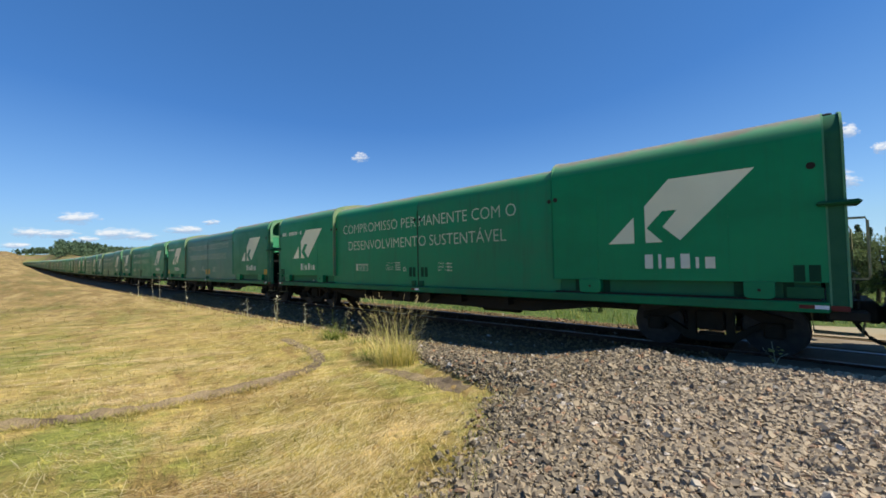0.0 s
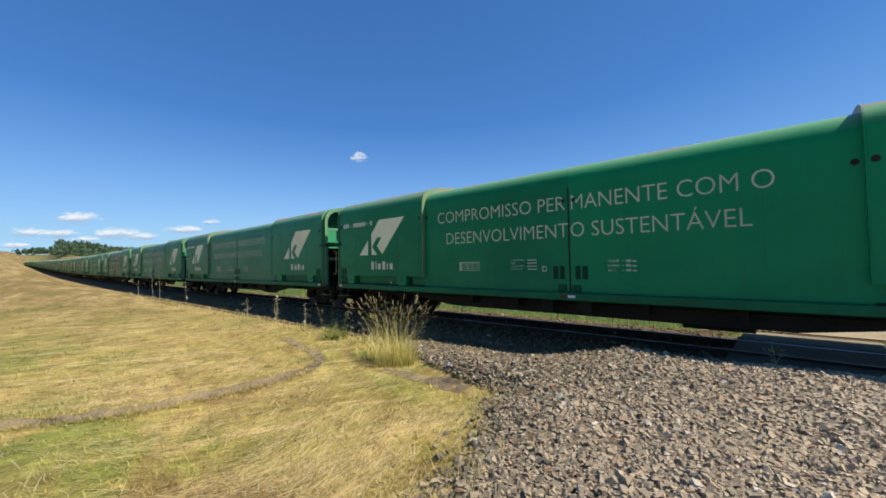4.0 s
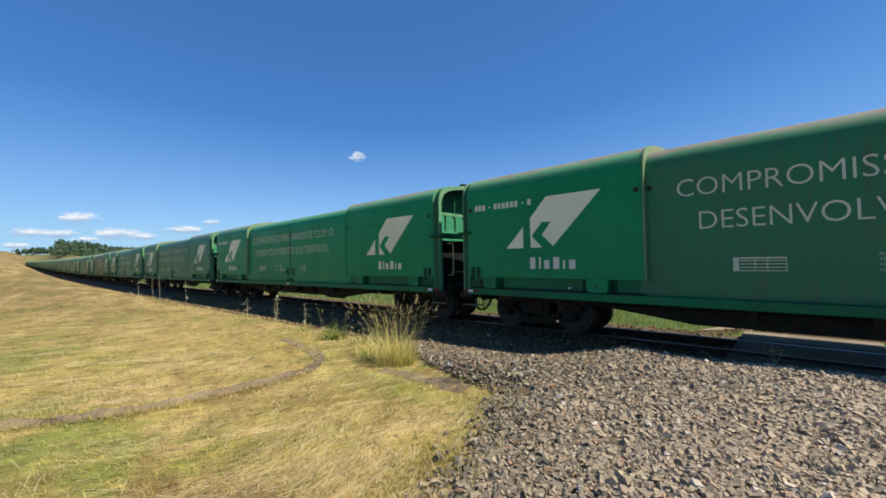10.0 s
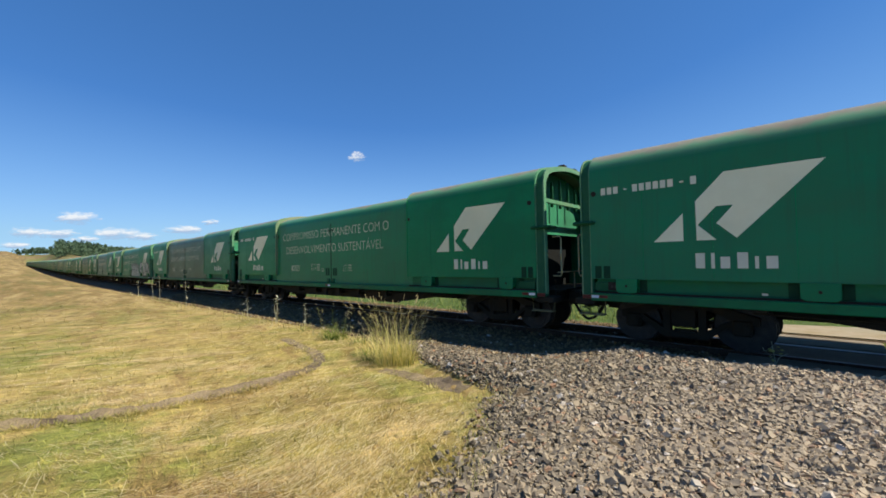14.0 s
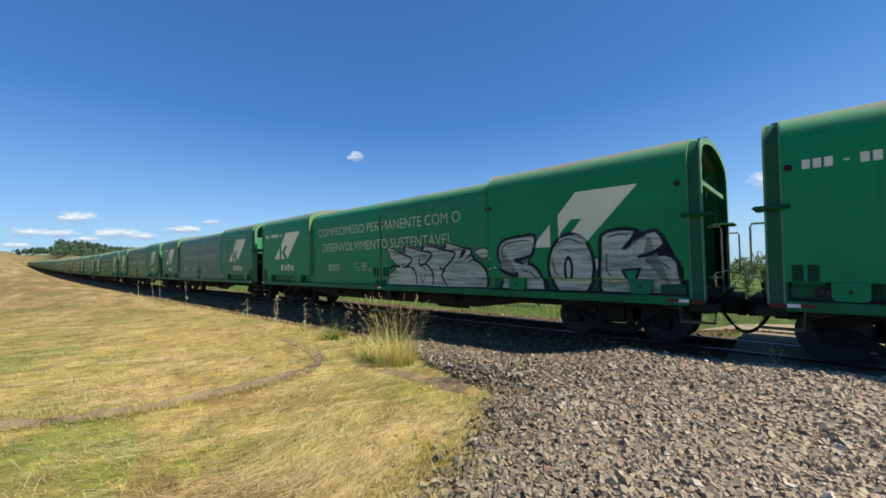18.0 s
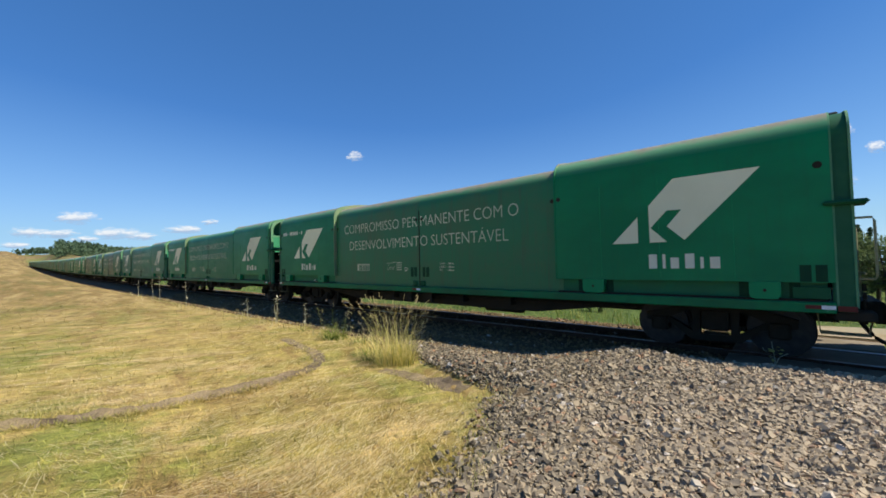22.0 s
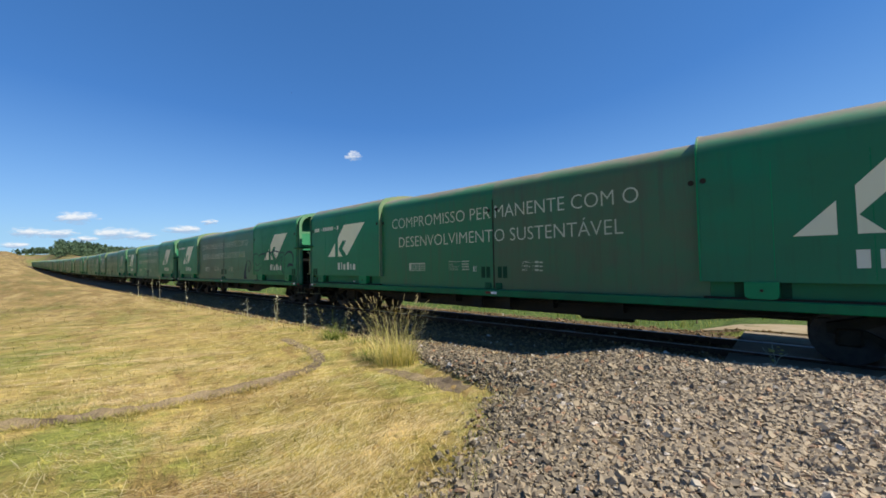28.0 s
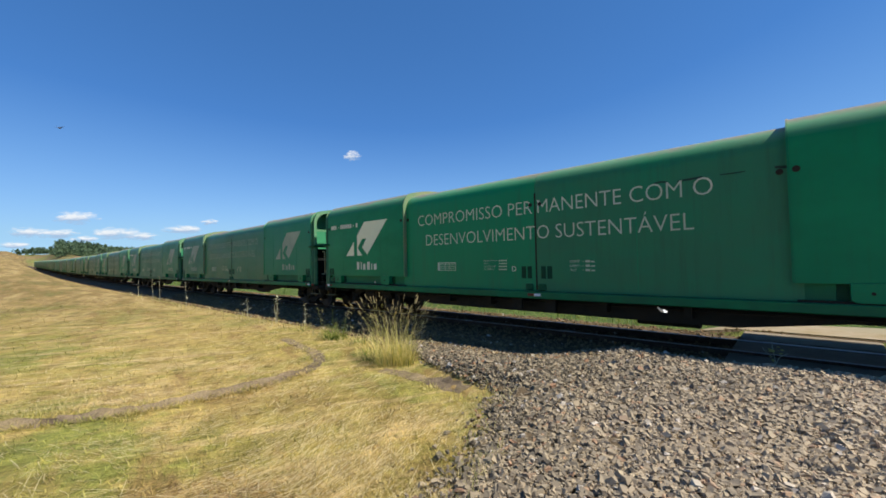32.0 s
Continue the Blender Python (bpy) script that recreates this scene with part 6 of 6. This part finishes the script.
for pts, w in (([(4.5, 1.9), (4.62, 2.05), (5.0, 2.12), (5.25, 2.1)], 0.018), ([(5.0, 1.5), (5.25, 1.42), (5.38, 1.3)], 0.02), ([(5.85, 2.02), (6.1, 2.1), (6.38, 1.98)], 0.018), ([(5.74, 1.7), (5.78, 1.5), (5.86, 1.36)], 0.016), ([(6.85, 2.08), (7.05, 2.13), (7.22, 2.1)], 0.018), ([(7.08, 1.85), (7.3, 1.98), (7.5, 2.08)], 0.02), ([(7.5, 1.66), (7.7, 1.62), (7.86, 1.5)], 0.02), ([(6.83, 1.8), (6.82, 1.5), (6.9, 1.36)], 0.016)):
    ribbon(car, pts, w, YN - 0.019, M_GREYBLACK, "graffiti_stroke")

car = cars[-11]
tagged(car, "green covered freight car with dark blue sprayed outline graffiti")
flat_poly([[(2.76, 1.09), (2.78, 1.32), (2.84, 1.49), (2.97, 1.75), (3.14, 1.86), (3.11, 1.78), (3.03, 1.62), (2.99, 1.41), (3.03, 1.24), (3.19, 1.09)]], YC - 0.003, M_NAVY, "graffiti", car, label="dark blue sprayed crescent")
ribbon(car, [(3.05, 1.83), (3.18, 1.91), (3.35, 1.95), (3.53, 1.89), (3.59, 1.77), (3.57, 1.63), (3.47, 1.49), (3.37, 1.46), (3.31, 1.53), (3.33, 1.65), (3.38, 1.66), (3.42, 1.59), (3.39, 1.54)], 0.022, YC - 0.009, M_NAVY, "graffiti_stroke", "dark blue sprayed stroke")
for pts, w in (([(4.03, 1.88), (4.11, 2.14), (4.36, 2.26), (4.63, 2.2), (4.75, 2.09)], 0.02),
               ([(4.75, 2.09), (4.89, 2.21), (5.2, 2.22), (5.41, 2.06), (5.43, 1.83)], 0.024),
               ([(4.14, 1.75), (4.27, 1.52), (4.61, 1.49), (4.87, 1.61), (4.94, 1.52)], 0.014),
               ([(4.32, 1.87), (4.48, 1.71), (4.88, 1.82)], 0.016),
               ([(4.7, 2.1), (4.83, 2.19), (5.32, 2.24), (5.67, 2.31), (5.88, 2.25), (6.19, 2.32), (6.62, 2.26), (6.8, 2.22), (7.06, 2.23), (7.18, 2.06)], 0.026),
               ([(7.2, 2.09), (7.38, 2.21), (7.61, 2.24), (7.82, 2.16), (7.89, 1.97), (7.87, 1.79)], 0.04),
               ([(7.42, 1.62), (7.52, 1.71), (7.7, 1.72), (7.91, 1.69)], 0.05),
               ([(5.65, 1.88), (5.73, 1.6), (5.91, 1.48), (6.23, 1.78)], 0.014),
               ([(5.88, 2.25), (5.93, 2.04), (5.81, 1.6)], 0.018),
               ([(6.17, 2.21), (6.43, 2.06), (6.37, 1.85), (6.27, 1.78), (6.41, 1.48), (6.58, 1.34)], 0.016),
               ([(6.62, 2.23), (6.64, 2.0), (6.51, 1.79), (6.71, 1.64)], 0.016),
               ([(6.79, 1.99), (6.93, 2.06), (6.96, 1.93), (6.85, 1.83), (6.95, 1.53), (7.09, 1.34), (7.07, 1.34)], 0.018),
               ([(7.13, 2.02), (7.19, 1.77), (7.11, 1.38)], 0.014),
               ([(5.19, 1.81), (5.25, 1.49), (5.17, 1.34)], 0.012)):
    ribbon(car, pts, w, YN - 0.006, M_NAVY, "graffiti_stroke")

car = cars[-2]
tagged(car, "green covered freight car with a small white scrawl")
for pts in ([(1.54, 1.655), (1.70, 1.645), (1.87, 1.635)], [(1.71, 1.645), (1.73, 1.45), (1.74, 1.26)], [(1.56, 1.56), (1.58, 1.50), (1.62, 1.57), (1.67, 1.52)], [(1.87, 1.44), (1.92, 1.48), (1.96, 1.32)], [(1.98, 1.21), (2.08, 1.32), (2.17, 1.42)], [(2.0, 1.52), (2.04, 1.63), (2.12, 1.5)], [(2.0, 1.5), (2.03, 1.42), (2.12, 1.38)]):
    ribbon(car, pts, 0.014, YC - 0.006, M_WHITE, "scrawl", "thin white sprayed stroke")

car = cars[-9]
tagged(car, "dull green covered freight car with faint blue graffiti")
flat_poly([ellipse(4.62, 1.62, 0.15, 0.2)], YN - 0.006, M_PALEBLUE, "graffiti", car, label="faint blue sprayed disc")
for i, pts in enumerate(([(0.7, 1.25), (0.85, 1.7), (1.1, 1.62), (1.0, 1.42), (1.25, 1.3)], [(1.3, 1.75), (1.38, 1.3)], [(1.42, 1.55), (1.65, 1.78), (1.72, 1.5), (1.55, 1.32), (1.85, 1.28)], [(1.95, 1.72), (2.2, 1.8), (2.05, 1.5), (2.3, 1.38), (2.1, 1.26)], [(2.45, 1.3), (2.5, 1.75), (2.75, 1.7), (2.62, 1.5), (2.9, 1.3)], [(3.0, 1.68), (3.2, 1.5), (3.05, 1.3)])):
    ribbon(car, pts, 0.028, YC - 0.006, M_FAINT, "graffiti_stroke", "faint blue-grey sprayed stroke")

car = cars[4]
tagged(car, "green covered freight car with bright yellow latch recesses")
for ob in car.children:
    if ob.name.startswith("latch_recess"):
        ob.data = ob.data.copy()
        ob.data.materials[0] = M_YELLOW
        tagged(ob, "yellow painted latch recess")


# dark scrapes and damp runs below the shoulder of some shells
M_SCRAPE = speckled("dark_scraped_paint", (0.012, 0.035, 0.024), (0.03, 0.06, 0.042), 9, 0.7)
for n, x0, x1, z, y in ((4, 0.4, 4.0, 3.10, YC), (2, 1.6, 3.6, 3.12, YC), (1, 2.2, 4.0, 3.08, YC), (-12, 2.4, 4.0, 2.97, YC), (-5, -3.6, -2.2, 3.0, YC), (-9, 0.6, 2.4, 3.06, YC)):
    rs = random.Random(500 + n)
    x = x0
    while x < x1:
        ln = rs.uniform(0.15, 0.7)
        ribbon(cars[n], [(x, z + rs.uniform(-0.02, 0.02)), (x + ln / 2, z + rs.uniform(-0.025, 0.025)), (min(x + ln, x1), z + rs.uniform(-0.02, 0.02))], rs.uniform(0.008, 0.022), y - 0.003, M_SCRAPE, "scrape", "dark scrape in the paint")
        x += ln + rs.uniform(0.0, 0.5)


def motions():
    """The train rolls past; the wheels turn while they are near."""
    ts = [0.5 * k for k in range(65)]
    for n, car in cars.items():
        walk(car, [(t, car_pose(n, t)) for t in ts])
        times = [k / 30 for k in range(961) if -24 < train_s(n, k / 30) < 17]
        if not times:
            continue
        s0 = train_s(n, times[0])
        for ob in car.children_recursive:
            if not ob.name.startswith("wheelset"):
                continue
            loc = ob.location.copy()

            def roll(t):
                return Matrix.Translation(loc) @ Matrix.Rotation((train_s(n, t) - s0) / 0.42, 4, "Y")
            rows = [(t, roll(t)) for t in times]
            if times[0] > 0:
                rows.insert(0, (0.0, roll(times[0])))
            if times[-1] < 32:
                rows.append((32.0, roll(times[-1])))
            walk(ob, rows)
    for o, px, py, drift, dist in clouds:
        rows = []
        for t in (0.0, 16.0, 32.0):
            m = look(EYE, AIM, ROLL)
            rot = m.to_3x3().to_4x4()
            p = sky_place(px - drift * t / 32.0, py - 0.2 * drift * t / 32.0, dist)
            rows.append((t, Matrix.Translation(p) @ rot))
        walk(o, rows)
    # the bird comes from far off and crosses ahead of the camera
    way = ((0.0, 640, 250, 900.0), (16.0, 600, 210, 480.0), (30.0, 505, 160, 75.0), (31.4, 415, 155, 34.0), (31.7, 290, 157, 24.0), (31.8, 237, 172, 21.0), (31.9, 177, 195, 18.0), (32.0, 107, 227, 15.5))
    pts = [sky_place(a, b, c) for _, a, b, c in way]
    rows = []
    for i, (t, *_) in enumerate(way):
        d = (pts[min(i + 1, len(pts) - 1)] - pts[max(i - 1, 0)]).normalized()
        side = Vector((0, 0, 1)).cross(d).normalized()
        m = Matrix((d, side, d.cross(side))).transposed().to_4x4()
        m.translation = pts[i]
        rows.append((t, m))
    walk(bird, rows)
    # the butterfly sits among the stones and flies up at the end
    rows = [(t, Matrix.Translation(p) @ pose(0, 0, 0, 20, -10, turn)) for t, p, turn in ((0.0, on_ground(9.5, 2.0, 0.06), 0), (31.2, on_ground(9.5, 2.0, 0.06), 20), (31.8, sky_place(1353, 646, 5.6), 70), (32.0, sky_place(1172, 553, 5.2), 110))]
    walk(butterfly, rows)


motions()
